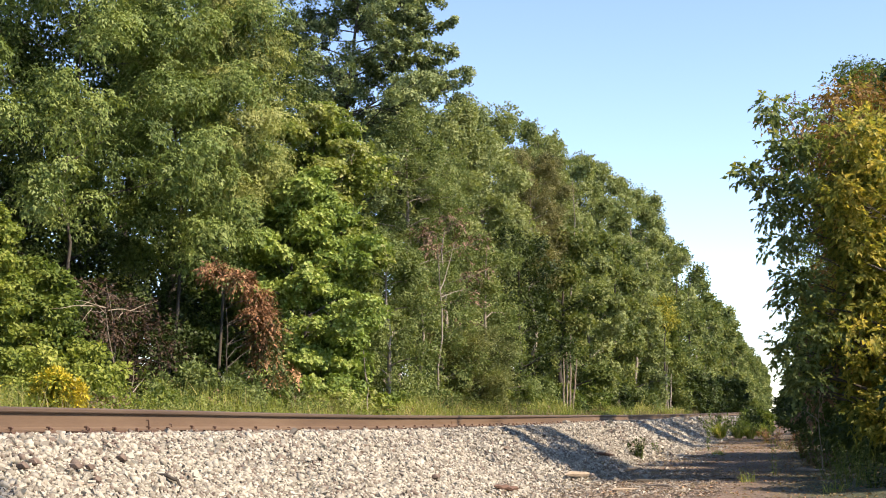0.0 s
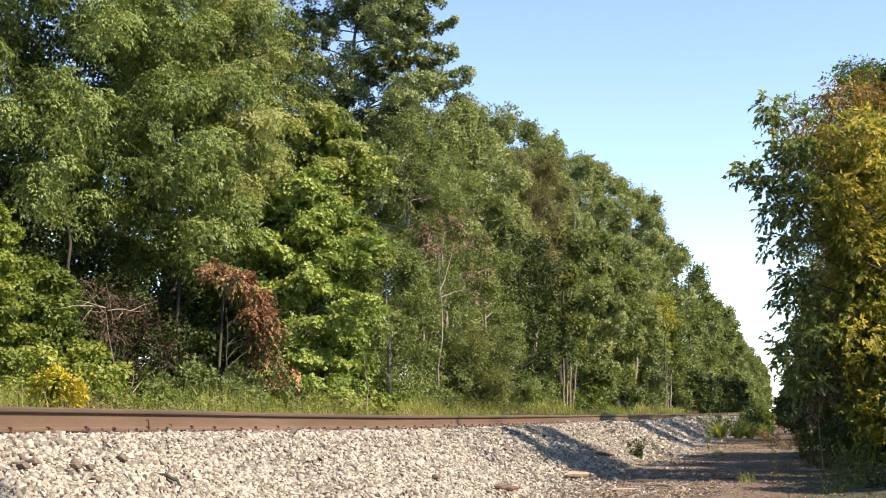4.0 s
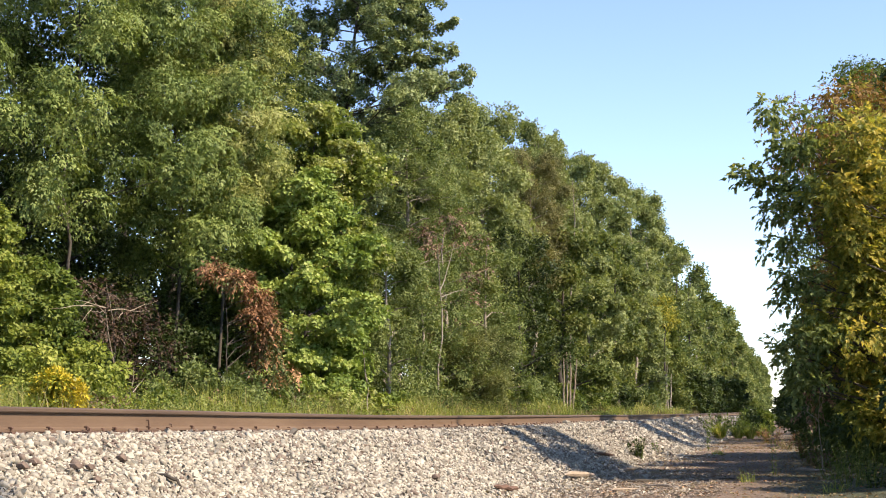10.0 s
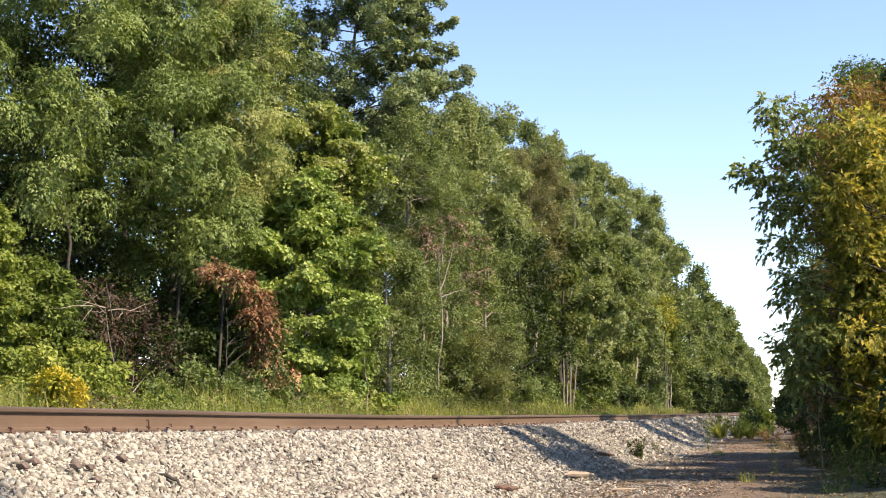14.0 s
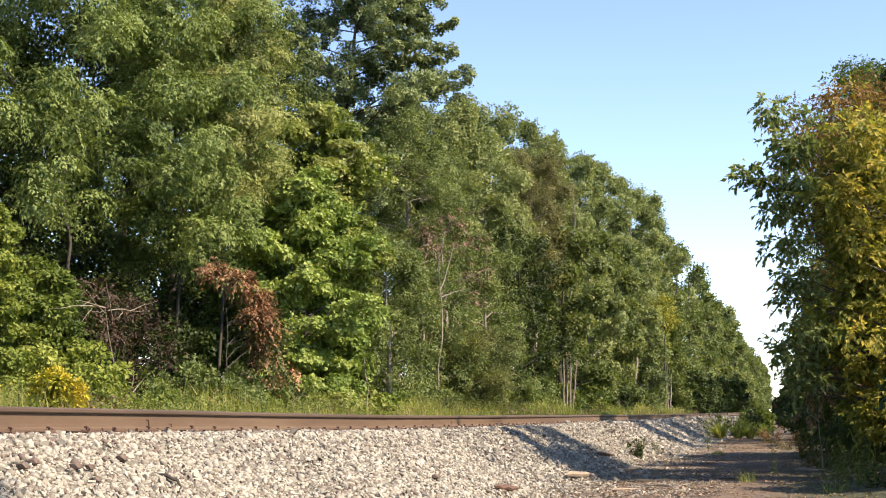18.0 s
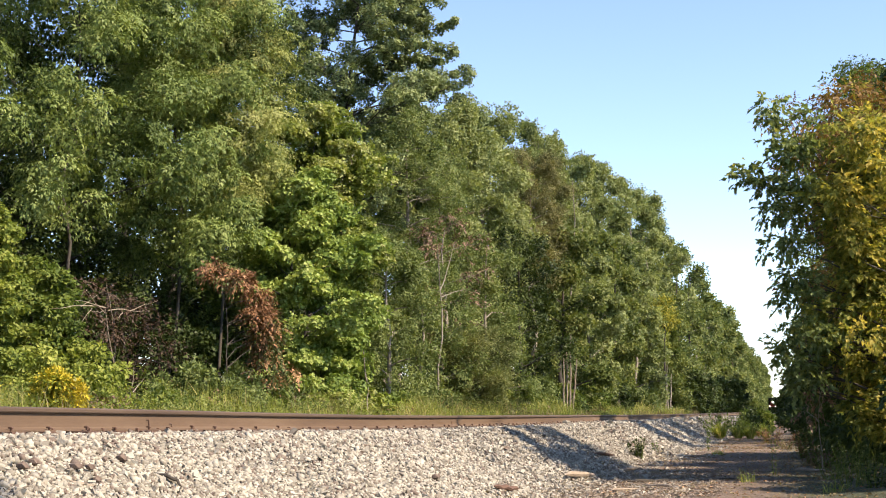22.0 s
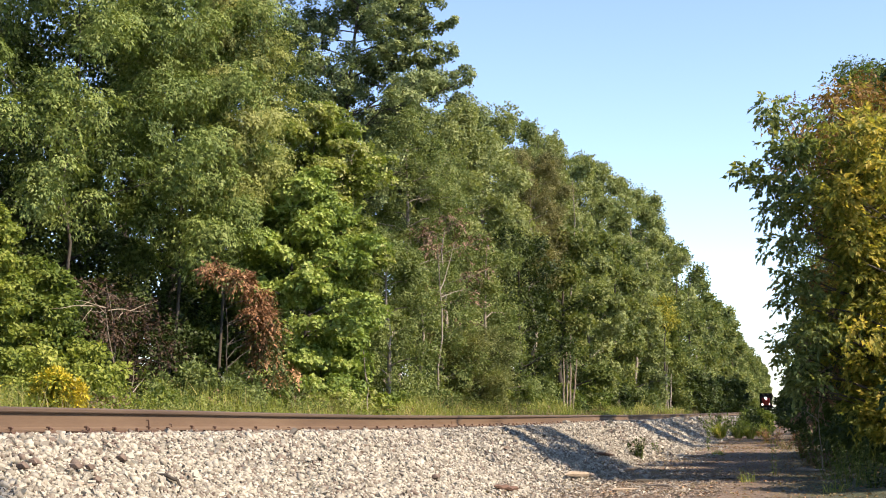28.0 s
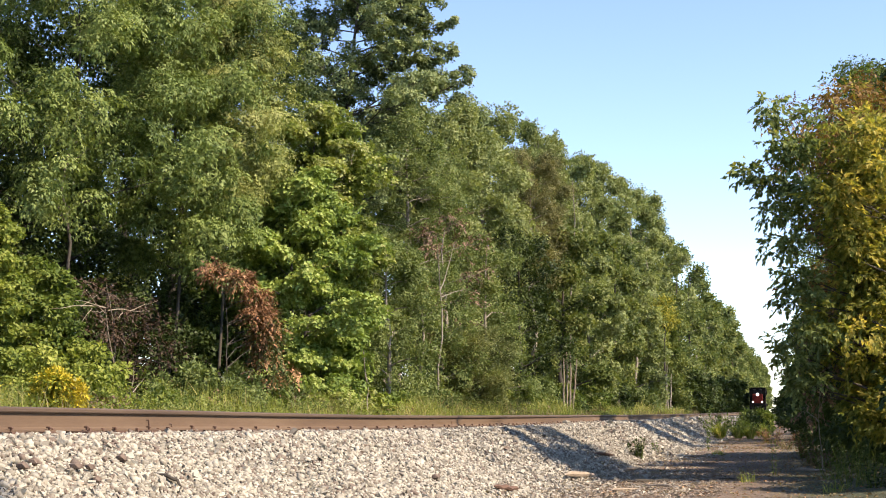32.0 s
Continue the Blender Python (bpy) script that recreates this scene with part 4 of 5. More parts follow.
tree("withered bush with pale brown hanging leaves", (0.45, 22.8, 0.05), 2.3, 0.9, 0.35, "pink", 7, 2, 9, 97, 0.75, padr=0.26, shape=0.5, thick=0.01, name="bush", category="bush", group="shrubs")
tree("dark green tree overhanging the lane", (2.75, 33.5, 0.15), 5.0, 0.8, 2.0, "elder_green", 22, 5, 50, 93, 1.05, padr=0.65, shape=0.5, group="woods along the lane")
# off to the right, added so its crown shadows the rail
tree("tall unseen tree with a high crown, added to shade the rail", (4.8, 41.5, 0.3), 11.6, 8.2, 1.7, "elder_green", 12, 4, 40, 96, 1.4, padr=0.8, shape=0.5, group="woods along the lane")


# Darkened leaves imitate shade; the tallest are added to shade the lane.
for i, (sx, sy, sh, sw, sp) in enumerate([(2.2, 26.0, 4.0, 1.6, "elder_green"), (2.5, 27.6, 4.4, 1.6, "shrub_shade_dark"), (2.3, 29.4, 4.2, 1.8, "elder_green"), (2.2, 31.4, 4.0, 1.5, "shrub_shade_dark"),
                                          (1.9, 35.6, 3.4, 1.5, "elder_green"), (0.8, 45.0, 1.6, 0.8, "shrub_shade_dark"), (0.8, 50.0, 1.8, 0.9, "shrub_shade_dark"), (0.6, 56.0, 1.6, 0.9, "shrub_shade_dark"),
                                          (-1.9, 64.0, 0.7, 0.6, "shrub_shade_dark"), (0.55, 72.0, 2.5, 1.05, "shrub_shade_dark"), (0.5, 84.0, 2.8, 1.2, "shrub_shade_dark"), (-0.3, 92.0, 2.0, 0.6, "shrub_shade_dark"), (-0.35, 112.0, 2.6, 0.9, "shrub_shade_dark"), (-0.5, 150.0, 3.4, 1.2, "shrub_shade_dark"), (-0.7, 205.0, 4.4, 1.5, "shrub_shade_dark"), (-1.6, 80.0, 1.1, 0.5, "shrub"), (-2.2, 88.0, 1.1, 0.6, "shrub_shade_dark"), (-2.9, 97.0, 1.15, 0.6, "shrub")]):
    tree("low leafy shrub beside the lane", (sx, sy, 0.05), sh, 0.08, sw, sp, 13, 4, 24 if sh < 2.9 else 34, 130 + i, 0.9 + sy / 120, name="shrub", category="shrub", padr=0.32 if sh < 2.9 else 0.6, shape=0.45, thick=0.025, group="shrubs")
# the shady recess is given by dark leaf colour
for i, (sx, sy, sh) in enumerate([(-10.6, 150, 5.0), (-10.6, 175, 5.0), (-10.7, 205, 5.5), (-10.8, 240, 6.0), (-10.8, 280, 6.5)]):
    tree("overhanging undergrowth beside the line, leaves darkened for its shade", (sx, sy, 0.5), sh, 0.2, 2.2, "shrub_shade_dark", 14, 5, 30, 160 + i, 1.2 + sy / 90, name="shrub", category="shrub", padr=1.0, shape=0.5, group="shrubs")


def herb(label, at, stalks, height, spread, species, seed, leaf_scale=0.6):
    """A weed: upright stalks, each with leaves all along it."""
    rng = np.random.default_rng(seed)
    mat, ln, wd, k, tw, droop, bark, broad = SPECIES[species]
    top = thing("weed", label, "weed", at, group="weeds")
    for _ in range(stalks):
        a, r = rng.uniform(0, 6.28), spread * rng.uniform(0.1, 1) ** 0.7
        b = np.array([0.4 * r * math.cos(a), 0.4 * r * math.sin(a), -0.05])
        e = np.array([r * math.cos(a), r * math.sin(a), height * rng.uniform(0.6, 1.05)])
        line = crooked(rng, b, e, 6, 0.015 * height)
        st = part("stalk", raw("stalk", *tube(line, 0.006 * np.linspace(1, 0.4, 6), 4), M["shrub"]), top)
        n = max(6, int(height * 34))
        t = rng.uniform(0.08, 1, n) * 4.99
        i = t.astype(int)
        o = line[i] + (line[i + 1] - line[i]) * (t - i)[:, None]
        d = unit(rng.normal(0, 1, (n, 3)) * np.array([1, 1, 0.3]) + np.array([0, 0, 0.5]))
        part("leaf_tuft", raw("leaf_tuft", *leaves(rng, o, d, rng.normal(0, 0.4, (n, 3)) + np.array([0, 0, 1]), ln * leaf_scale * 1.3, wd * leaf_scale, broad=True), M[mat]), st)["kind"] = "stuff"
    return top


herb("dark bushy weed growing out of the ballast", (-3.35, 30.5, 0.05), 16, 0.48, 0.24, "shrub_shade_dark", 1)
herb("small weed growing out of the ballast", (-3.3, 34.0, 0.05), 6, 0.3, 0.12, "willow", 2)
herb("tall thin weed stalk with a leafy tip", (-2.3, 38.6, 0.0), 2, 1.4, 0.12, "shrub", 3)
herb("clump of tall green weeds at the foot of the bank", (-3.1, 58.0, 0.05), 24, 0.95, 0.75, "shrub", 4, 0.9)
herb("clump of tall green weeds at the foot of the bank", (-2.4, 61.0, 0.05), 18, 0.9, 0.7, "willow", 5, 0.9)
herb("clump of tall green weeds at the foot of the bank", (-1.6, 59.0, 0.05), 16, 0.8, 0.6, "shrub", 6, 0.9)
herb("dry brown weeds beside the lane", (-0.8, 48.0, 0.05), 18, 0.5, 0.7, "rust", 7, 0.7)
herb("dry brown weeds beside the lane", (-0.3, 44.0, 0.05), 16, 0.45, 0.6, "pink", 8, 0.7)
herb("dry brown weeds beside the lane", (0.3, 37.0, 0.05), 14, 0.45, 0.5, "rust", 9, 0.7)
herb("thin upright weed on the lane's edge", (-0.35, 24.4, 0.0), 2, 0.65, 0.12, "olive", 10)

# darker leaves picked in place of the shade under the trees
for i, (hx, hy, hh, hs) in enumerate([(0.75, 20.0, 0.55, "olive"), (1.0, 21.2, 0.7, "olive"), (1.05, 19.4, 0.5, "shrub_shade_dark"), (0.6, 22.3, 0.6, "olive"), (0.9, 24.0, 0.8, "shrub_shade_dark"), (0.5, 26.5, 0.6, "pink"), (0.4, 30.0, 0.7, "olive"), (0.2, 33.0, 0.7, "rust")]):
    herb("grey-green weeds at the foot of the trees", (hx, hy, 0.04), 16, hh * 0.8, 0.4, hs, 20 + i, 0.5)


def tuft(label, at, n, h, w, seed, mat="grass"):
    rng = np.random.default_rng(seed)
    r, a = 0.14 * rng.uniform(0, 1, n) ** 0.5, rng.uniform(0, 6.28, n)
    v, f = blades(rng, r * np.cos(a), r * np.sin(a), np.full(n, -0.03), np.full(n, h), np.full(n, w), 2.0)
    return thing("grass_tuft", label, "grass", at, raw("grass_tuft", v, f, M[mat]), group="grass tufts")


tuft("bright arching grass tuft on the dirt lane", (-0.72, 21.6, 0.0), 55, 0.27, 0.008, 1)
tuft("bright arching grass tuft on the dirt lane", (0.5, 19.2, 0.0), 60, 0.28, 0.008, 2)
tuft("tall green grass clump at the foot of the bank", (-2.9, 56.6, 0.05), 220, 0.75, 0.022, 21)
tuft("tall green grass clump at the foot of the bank", (-2.2, 57.4, 0.05), 160, 0.65, 0.022, 22)
tuft("tall green grass clump at the foot of the bank", (-1.7, 57.0, 0.05), 160, 0.7, 0.022, 23)
tuft("tall green grass clump at the foot of the bank", (-1.1, 58.4, 0.05), 140, 0.75, 0.022, 24)
tuft("small grass tuft on the dirt lane", (-1.9, 36.0, 0.0), 60, 0.2, 0.012, 3)
tuft("pale dry grass tuft on the dirt lane", (0.3, 28.5, 0.0), 80, 0.3, 0.012, 4, "straw")
tuft("pale dry grass tuft on the dirt lane", (-0.2, 40.0, 0.0), 80, 0.35, 0.012, 5, "straw")


def stick(label, a, b, r, mat, seed, sides=7, name="stick"):
    rng = np.random.default_rng(seed)
    c = (np.asarray(a, float) + np.asarray(b, float)) / 2
    line = crooked(rng, np.asarray(a) - c, np.asarray(b) - c, 7, 0.012)
    return thing(name, label, "wood", tuple(c), raw(name, *tube(line, r * np.array([0.06, 0.9, 1.05, 0.97, 0.92, 0.8, 0.05]), sides), M[mat]), group="driftwood")


# pale wood in place of the sunlit edge of a soil ridge
stick("pale stick standing in for a soil ridge's sunlit edge", (-3.35, 22.6, 0.06), (-2.75, 25.8, 0.06), 0.035, "deadwood", 1)
stick("pale broken branch lying on the stones", (-3.31, 20.2, 0.17), (-3.1, 22.2, 0.08), 0.045, "deadwood", 2)
stick("pale broken branch lying on the stones", (-2.45, 18.8, 0.04), (-2.15, 19.5, 0.04), 0.02, "deadwood", 3)
stick("dark reddish piece of rotten wood on the stones", (-3.42, 15.7, 0.24), (-3.25, 16.35, 0.18), 0.035, "steel", 4)
stick("dark reddish piece of rotten wood on the stones", (-3.7, 25.7, 0.33), (-3.5, 27.7, 0.23), 0.03, "steel", 11)
stick("brown twig lying on the ballast", (-4.25, 8.65, 0.68), (-4.04, 8.62, 0.6), 0.013, "bark", 5)
stick("pale yellow splinter of wood on the ballast", (-4.27, 7.5, 0.69), (-4.2, 7.68, 0.65), 0.016, "deadwood", 12)
stick("pale fallen branch under the trees", (-0.02, 25.63, 0.06), (0.56, 25.3, 0.06), 0.03, "deadwood", 6)


def rock(at, size, seed):
    rng = np.random.default_rng(seed)
    bm = bmesh.new()
    bmesh.ops.create_icosphere(bm, subdivisions=1, radius=size)
    cuts = [(Vector(unit(rng.normal(0, 1, 3))), rng.uniform(0.5, 0.8) * size) for _ in range(7)]
    for w in bm.verts:
        for d, c in cuts:
            e = w.co.dot(d) - c
            if e > 0:
                w.co -= d * e
        w.co.z *= 0.62
    thing("rock", "brown angular rock lying among the pale ballast", "rock", at, bm_mesh("rock", bm, M["brownstone"]), group="brown rocks")


for i, (rx, ry, rz, rs) in enumerate([(-4.43, 7.25, 0.78, 0.05), (-4.49, 7.47, 0.8, 0.045), (-4.39, 7.8, 0.76, 0.05), (-4.36, 7.92, 0.75, 0.045), (-4.47, 8.31, 0.785, 0.04), (-4.46, 8.54, 0.785, 0.06), (-4.24, 7.8, 0.68, 0.04), (-3.76, 14.33, 0.41, 0.06)]):
    rock((rx, ry, rz), rs, 300 + i)
stick("pale twig on the dirt lane", (-2.2, 20.5, 0.03), (-1.7, 20.2, 0.03), 0.02, "deadwood", 7)
stick("brown twig on the dirt lane", (-2.6, 21.4, 0.03), (-1.9, 21.9, 0.03), 0.02, "bark", 8)
stick("brown twig on the dirt lane", (-1.6, 22.0, 0.03), (-0.9, 22.3, 0.03), 0.022, "bark", 9)


def litter():
    """Fallen leaves, bark and chips, lying flat and curled."""
    rng = np.random.default_rng(77)
    for name, mat, n, x0, x1, y1 in (("leaf_litter", "rust", 4200, -2.8, 2.5, 56), ("pale_litter", "straw", 6000, -3.4, 1.0, 56), ("wood_chips", "deadwood", 5500, -3.2, -1.0, 25)):
        x, y = rng.uniform(x0, x1, n), rng.uniform(15, y1, n)
        z = np.array([max(ground_z(a, b), bed_z(a, b) + 0.01) + 0.012 for a, b in zip(x, y)])
        a = rng.uniform(0, 6.28, n)
        ax = np.stack([np.cos(a), np.sin(a), rng.normal(0, 0.12, n)], 1)
        v, f = leaves(rng, np.stack([x, y, z], 1), ax, np.array([0, 0, 1.0]) + rng.normal(0, 0.3, (n, 3)), 0.055, 0.028)
        tagged(new(name, raw(name, v, f, M[mat])), "dry fallen leaves and chips scattered over the dirt", "litter", kind="stuff")


litter()


# trees out of view, added only to shade the lane and ballast
tree("unseen leafy tree added beside the lane to shade it", (3.2, 19.6, 0.2), 2.7, 0.3, 1.25, "elder_green", 18, 5, 50, 95, 1.0, padr=0.55, shape=0.5, group="woods along the lane")
tree("unseen leafy tree added beside the lane to shade it", (4.3, 15.4, 0.3), 5.0, 0.4, 1.9, "shrub", 12, 5, 40, 98, 1.1, padr=0.7, shape=0.5, group="woods along the lane")
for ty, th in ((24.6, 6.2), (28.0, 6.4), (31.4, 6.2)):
    tree("unseen dense tree added beside the lane to deepen its shade", (4.7, ty, 0.3), th, 0.6, 2.0, "shrub", 12, 6, 50, 170 + int(ty), 1.1, padr=0.75, shape=0.55, group="woods along the lane")
tree("unseen leafy tree added beside the lane to shade the ballast", (3.2, 4.4, 0.3), 7.6, 1.6, 1.7, "elder_green", 14, 5, 30, 94, 1.2, padr=0.7, shape=0.5, group="woods along the lane")


# ---- locomotive ----
def build_locomotive():
    black = plain_mat("loco_black", (0.008, 0.008, 0.008), 0.85)
    red = plain_mat("loco_red", (0.17, 0.022, 0.015), 0.6)
    glass = plain_mat("loco_glass", (0.012, 0.014, 0.016), 0.3)
    lamp = plain_mat("lamp_lens", (0.9, 0.88, 0.8), 0.2, glow=(1.0, 0.92, 0.8), power=60)
    lamp2 = plain_mat("ditch_lens", (0.9, 0.88, 0.8), 0.2, glow=(1.0, 0.62, 0.45), power=14)
    grey = plain_mat("loco_grey", (0.12, 0.12, 0.12), 0.7, 0.3)
    L = thing("locomotive", "red and black diesel freight locomotive with lit headlights", "locomotive", (-6.45, 264.0, 1.1))
    # the nose looks along -y; z = 0 on the rail head
    part("underframe", box("underframe", (-1.5, 0.2, 1.15), (1.5, 21.6, 1.62), black, 0.03), L)
    bm = bmesh.new()
    box_bm(bm, (-0.95, 0.9, 1.62), (0.95, 2.6, 3.35), 0.12)
    part("nose", bm_mesh("nose", bm, red), L)
    bm = bmesh.new()
    box_bm(bm, (-1.5, 2.4, 1.62), (1.5, 5.0, 4.45), 0.1)
    cab = part("cab", bm_mesh("cab", bm, black), L)
    bm = bmesh.new()
    box_bm(bm, (-1.52, 2.3, 4.4), (1.52, 5.1, 4.62), 0.1)
    part("cab_roof", bm_mesh("cab_roof", bm, black), L)
    for s in (-1, 1):
        part("windshield", box("windshield", (min(s * 0.12, s * 0.8), 2.37, 3.45), (max(s * 0.12, s * 0.8), 2.39, 4.05), glass), cab)
        part("side_window", box("side_window", (s * 1.5 - 0.02, 3.0, 3.4), (s * 1.5 + 0.02, 4.4, 4.05), glass), cab)
        part("number_board", box("number_board", (min(s * 0.3, s * 0.85), 2.36, 4.12), (max(s * 0.3, s * 0.85), 2.395, 4.32), grey), cab)
        d = part("ditch_light", cyl("ditch_light", (s * 0.86, 0.42, 1.88), (s * 0.86, 0.3, 1.88), 0.16, black, 16), L)
        part("lens", cyl("lens", (s * 0.86, 0.302, 1.88), (s * 0.86, 0.27, 1.88), 0.1, lamp2, 16), d)
        part("handrail", raw("handrail", *tube([(s * 1.42, 0.3, 1.6), (s * 1.42, 0.32, 2.6), (s * 1.42, 2.3, 2.75)], [0.025] * 3, 6), M["steel"]), L)
        part("side_rail", raw("side_rail", *tube([(s * 1.46, 5.2, 2.7), (s * 1.46, 21.3, 2.7)], [0.025] * 2, 6), grey), L)
        part("step", box("step", (s * 1.2 - 0.3, 0.15, 0.45), (s * 1.2 + 0.3, 0.5, 1.15), black), L)
    # an oscillating headlight that tips its two lamps up and down inside a hood
    part("headlight_hood", box("headlight_hood", (-0.22, 0.96, 2.92), (0.22, 1.3, 3.7), black, 0.04), L)
    bm = bmesh.new()
    for s in (-1, 1):
        bmesh.ops.create_cone(bm, cap_ends=False, segments=18, radius1=0.15, radius2=0.15, depth=0.24, matrix=Matrix.Translation((0, -0.06, s * 0.15)) @ Matrix.Rotation(math.pi / 2, 4, "X"))
    box_bm(bm, (-0.17, 0.04, -0.32), (0.17, 0.08, 0.32), 0.02)
    h = part("headlight", bm_mesh("headlight", bm, black), L, at=(0, 0.86, 3.31))
    for s in (-1, 1):
        part("lens", cyl("lens", (0, 0.03, s * 0.15), (0, -0.01, s * 0.15), 0.13, lamp, 16), h)
    part("hood", box("hood", (-0.95, 5.0, 1.62), (0.95, 20.6, 4.3), black, 0.08), L)
    part("radiator", box("radiator", (-1.45, 16.5, 3.4), (1.45, 20.4, 4.55), black, 0.1), L)
    part("exhaust_stack", box("exhaust_stack", (-0.3, 11.0, 4.28), (0.3, 12.0, 4.6), black, 0.04), L)
    for k in range(3):
        part("roof_fan", cyl("roof_fan", (0, 17.3 + 1.1 * k, 4.54), (0, 17.3 + 1.1 * k, 4.64), 0.5, grey, 20), L)
    part("fuel_tank", box("fuel_tank", (-1.35, 8.4, 0.3), (1.35, 13.2, 1.15), black, 0.15), L)
    part("plow", box("plow", (-1.4, 0.02, 0.12), (1.4, 0.2, 0.85), black, 0.05), L)
    part("coupler", box("coupler", (-0.15, -0.35, 0.72), (0.15, 0.2, 1.0), grey, 0.04), L)
    wheel_me = cyl("wheel", (-0.07, 0, 0), (0.07, 0, 0), 0.53, grey, 28)
    for y0 in (2.0, 15.6):
        tr = part("truck", box("truck", (-1.15, y0, 0.5), (1.15, y0 + 4.4, 1.05), black, 0.08), L)
        for k in range(3):
            for s in (-1, 1):
                part("wheel", wheel_me, tr, at=(s * 0.7525, y0 + 0.35 + 1.85 * k, 0.53))
    return L, h


LOCO, HEADLIGHT = build_locomotive()

# ---- ballast stones, last ----
def stone_shapes():
    out = []
    rng = np.random.default_rng(40)
    for k in range(10):
        v = np.array([(a, b, c) for a in (-0.8, 0.8) for b in (-0.8, 0.8) for c in (-0.8, 0.8)]) * rng.uniform(0.8, 1.05, (8, 1)) + rng.uniform(-0.14, 0.14, (8, 3))
        f = np.array([(0, 1, 3), (0, 3, 2), (4, 6, 7), (4, 7, 5), (0, 4, 5), (0, 5, 1), (2, 3, 7), (2, 7, 6), (0, 2, 6), (0, 6, 4), (1, 5, 7), (1, 7, 3)])
        # flat broken sides
        for _ in range(3):
            d = unit(rng.normal(0, 1, 3))
            c = rng.uniform(0.6, 0.9)
            e = v @ d
            v = v - np.outer(np.maximum(e - c, 0), d)
        v = v * np.array([rng.uniform(1.1, 1.55), rng.uniform(0.8, 1.1), rng.uniform(0.48, 0.75)])
        out.append((v, f))
    return out


STONES = stone_shapes()


def wedge_shapes():
    out = []
    rng = np.random.default_rng(43)
    for k in range(10):
        v = np.array([(-1, -0.7, -0.6), (1, -0.8, -0.6), (0.1, 0.9, -0.6), (-0.7, -0.6, 0.6), (0.8, -0.5, 0.6), (0.0, 0.7, 0.6)]) + rng.uniform(-0.25, 0.25, (6, 3))
        f = np.array([(0, 2, 1), (3, 4, 5), (0, 1, 4), (0, 4, 3), (1, 2, 5), (1, 5, 4), (2, 0, 3), (2, 3, 5)])
        out.append((v * np.array([rng.uniform(1.0, 1.4), rng.uniform(0.9, 1.2), rng.uniform(0.7, 1.0)]), f))
    return out


WEDGES = wedge_shapes()


def rotations(rng, n):
    # any way round, tipped rather than stood on end
    a, t, s = rng.uniform(0, 6.28, n), rng.normal(0, 0.28, n), rng.normal(0, 0.28, n)
    q = unit(np.stack([np.cos(a / 2), t, s, np.sin(a / 2)], 1))
    w, x, y, z = q.T
    return np.stack([1 - 2 * (y * y + z * z), 2 * (x * y - z * w), 2 * (x * z + y * w), 2 * (x * y + z * w), 1 - 2 * (x * x + z * z), 2 * (y * z - x * w),
                     2 * (x * z - y * w), 2 * (y * z + x * w), 1 - 2 * (x * x + y * y)], 1).reshape(n, 3, 3)


def scatter(rng, x, y, z, size, shapes=STONES):
    out = []
    kind = rng.integers(0, len(shapes), len(x))
    for k, (v, f) in enumerate(shapes):
        s = kind == k
        n = int(s.sum())
        if not n:
            continue
        r = rotations(rng, n) * size[s][:, None, None]
        p = np.stack([x[s], y[s], z[s]], 1)
        vv = np.einsum("nij,kj->nki", r, v) + p[:, None]
        ff = f[None] + (np.arange(n) * len(v))[:, None, None]
        out.append((vv.reshape(-1, 3), ff.reshape(-1, 3)))
    return join(out)


def surface(x, y):
    return max(bed_z(x, y), ground_z(x, y) - 0.01)


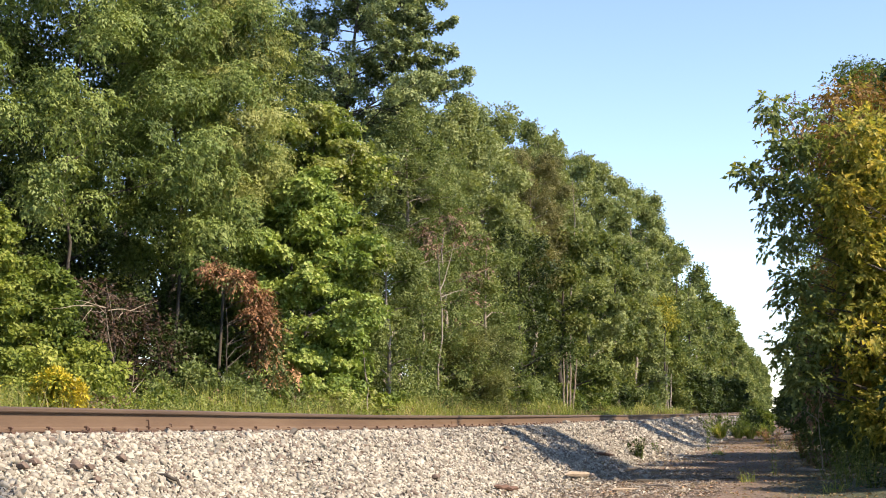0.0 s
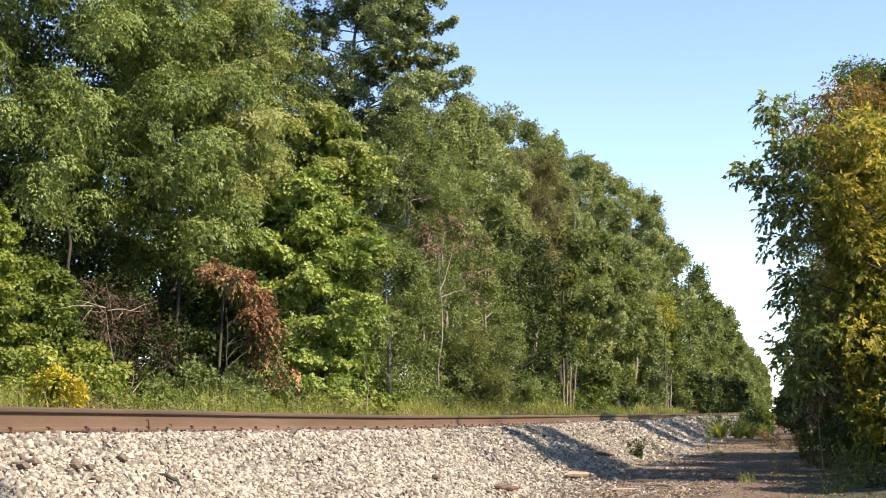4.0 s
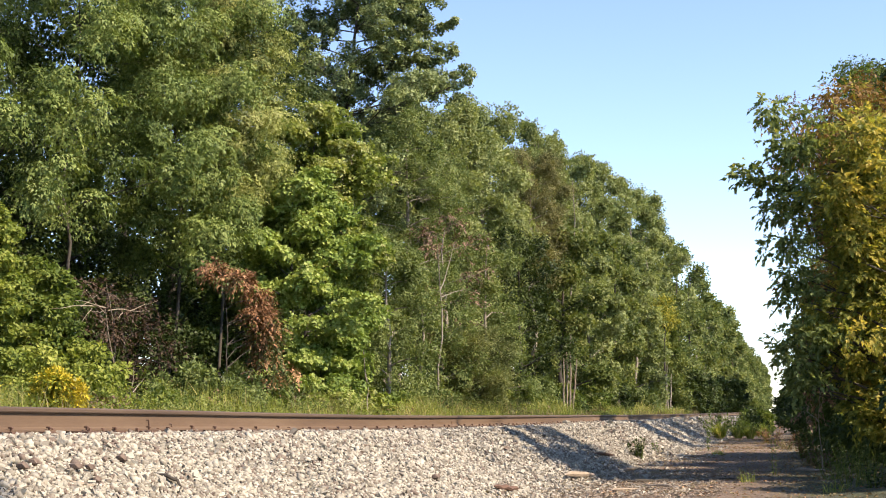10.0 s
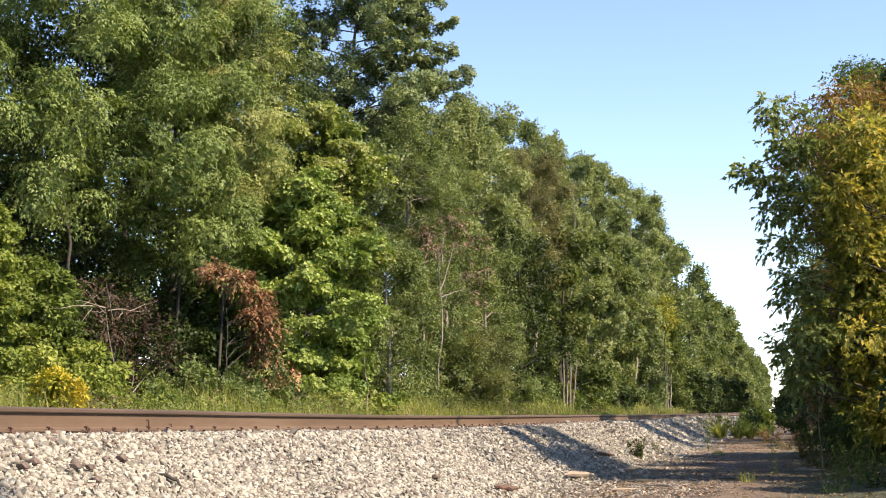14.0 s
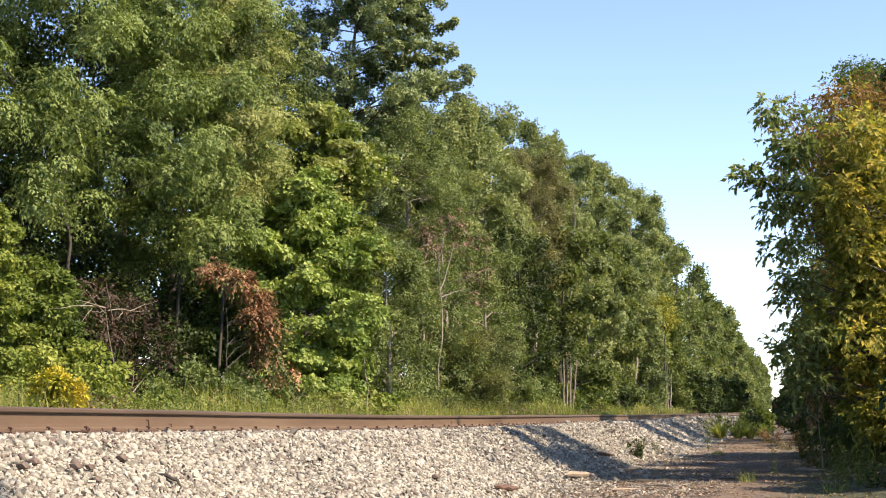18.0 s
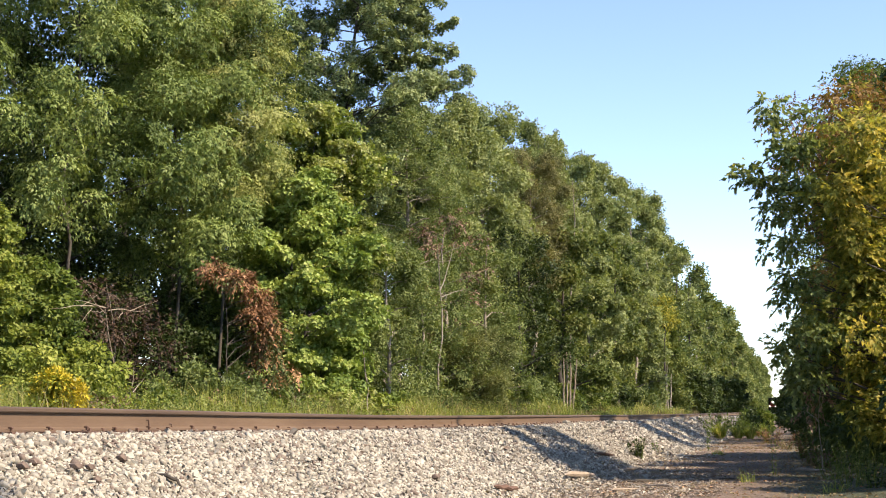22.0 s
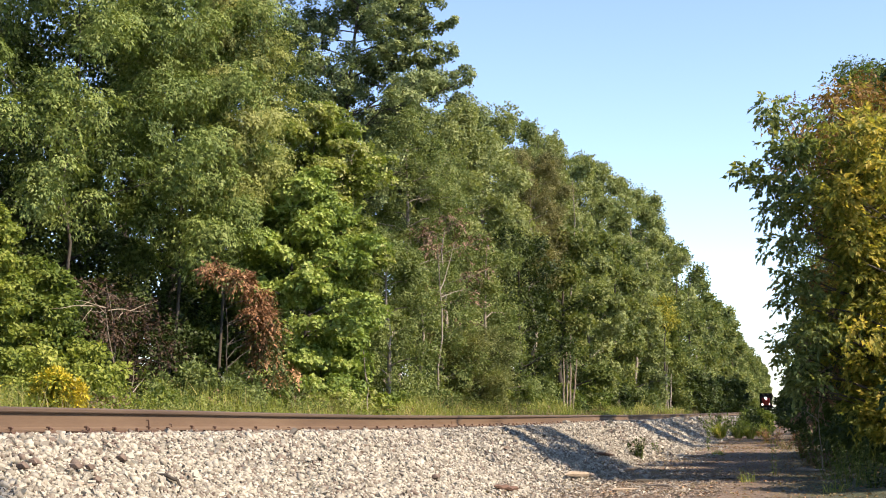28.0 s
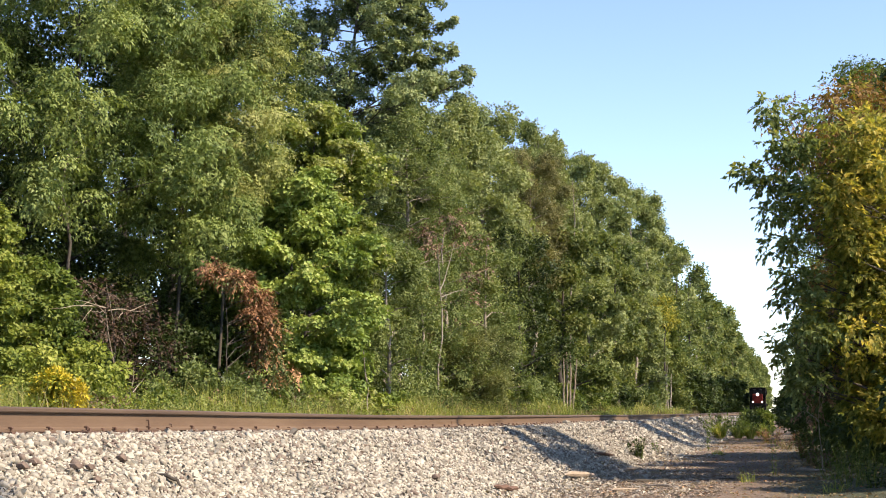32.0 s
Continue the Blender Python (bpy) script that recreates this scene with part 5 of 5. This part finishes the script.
def build_stones():
    rng = np.random.default_rng(41)

    def lay(n, x0, x1, y0, y1, size, name, label, shapes=WEDGES, mat="stone", smooth=False):
        x, y = rng.uniform(x0, x1, n), rng.uniform(y0, y1, n)
        s = size * np.exp(rng.normal(0, 0.28, n))
        z = np.array([surface(a, b) for a, b in zip(x, y)]) + rng.uniform(-0.5, 0.65, n) * s - 0.01
        ok = np.ones(n, bool)
        for rx in RAIL_X:
            ok &= ~((np.abs(x - rx) < 0.1) & (np.array([smooth_z(b) for b in y]) - 0.17 < z + s))
        ob = new(name, raw(name, *scatter(rng, x[ok], y[ok], z[ok], s[ok], shapes), M[mat], smooth))
        ob.parent = BED
        tagged(ob, label, kind="stuff")

    lay(8500, -5.62, -3.3, 5.6, 10.5, 0.0155, "ballast_stones", "pale angular limestone stones")
    lay(21000, -5.62, -3.3, 5.6, 10.5, 0.0165, "ballast_stones", "pale rounded limestone stones", STONES, smooth=True)
    lay(9000, -5.62, -3.0, 10.5, 18.0, 0.0175, "ballast_stones", "pale angular limestone stones")
    lay(15500, -5.62, -3.0, 10.5, 18.0, 0.0188, "ballast_stones", "pale rounded limestone stones", STONES, smooth=True)
    lay(21000, -5.62, -2.7, 18.0, 32.0, 0.0195, "ballast_stones", "pale angular limestone stones")
    lay(15000, -5.62, -2.6, 32.0, 60.0, 0.029, "ballast_stones", "pale angular limestone stones")
    lay(4000, -5.62, -2.6, 60.0, 110.0, 0.055, "ballast_stones", "pale angular limestone stones")
    lay(4500, -10.0, -5.8, 4.0, 40.0, 0.04, "ballast_stones", "pale angular limestone stones between the rails")
    lay(8500, -3.2, -1.4, 14.0, 23.0, 0.018, "strewn_stones", "small stones strewn over the lane's edge")
    lay(4500, -3.2, -1.9, 21.5, 45.0, 0.02, "strewn_stones", "small stones strewn over the lane's edge")
    lay(8500, -3.3, 1.2, 14.0, 50.0, 0.013, "pebbles", "brown pebbles and clods on the dirt lane", WEDGES, "pebble")
    meshes = [raw("stone", v, f, M["stone"]) for v, f in STONES]
    for i in range(280):
        x, y = rng.uniform(-5.4, -4.0), rng.uniform(7.0, 17.0)
        s = 0.018 * math.exp(rng.normal(0, 0.25))
        ob = part("stone", meshes[i % len(meshes)], BED, at=(x, y, surface(x, y) + 0.35 * s))
        ob.scale = (s, s, s)
        ob.rotation_euler = rng.uniform(0, 6.28, 3)


build_stones()


# ---- what moves ----
def motions():
    rows = []
    speed = 20.5
    for k in range(0, 33, 4):
        y = 264.0 + speed * (32 - k)
        rows.append((float(k), pose(-6.45, y, smooth_z(y))))
    walk(LOCO, rows)
    # the headlight swings: away at some times, straight ahead at others
    tips = [(0.0, 70), (19.6, 70), (20.0, 70), (22.4, 0), (23.0, 70), (23.8, 0), (24.3, 10), (24.8, 70), (27.4, 70), (27.7, 10), (28.0, 0), (28.5, 4), (28.8, 68), (29.9, 68), (30.1, 8), (30.4, 0), (30.7, 20), (30.95, 66), (31.35, 62), (31.6, 10), (32.0, 0)]
    walk(HEADLIGHT, [(t, pose(0, 0.86, 3.31, -a)) for t, a in tips])
    # boughs stir in a light, gusty breeze
    for limb, amount, phase in SWAY:
        at, rows = limb.location.copy(), []
        for k in range(0, 65):
            t = k * 0.5
            gust = 0.55 + 0.45 * math.sin(0.55 * t + 0.4) * math.sin(0.21 * t + 1.3) + 0.9 * math.exp(-((t - 6.2) / 1.1) ** 2)
            a = amount * gust * math.sin(2.1 * t + phase)
            b = amount * gust * math.sin(1.5 * t + phase * 1.9 + 0.7)
            rows.append((t, pose(at.x, at.y, at.z, math.degrees(a), math.degrees(b), math.degrees(0.7 * a))))
        walk(limb, rows)


motions()
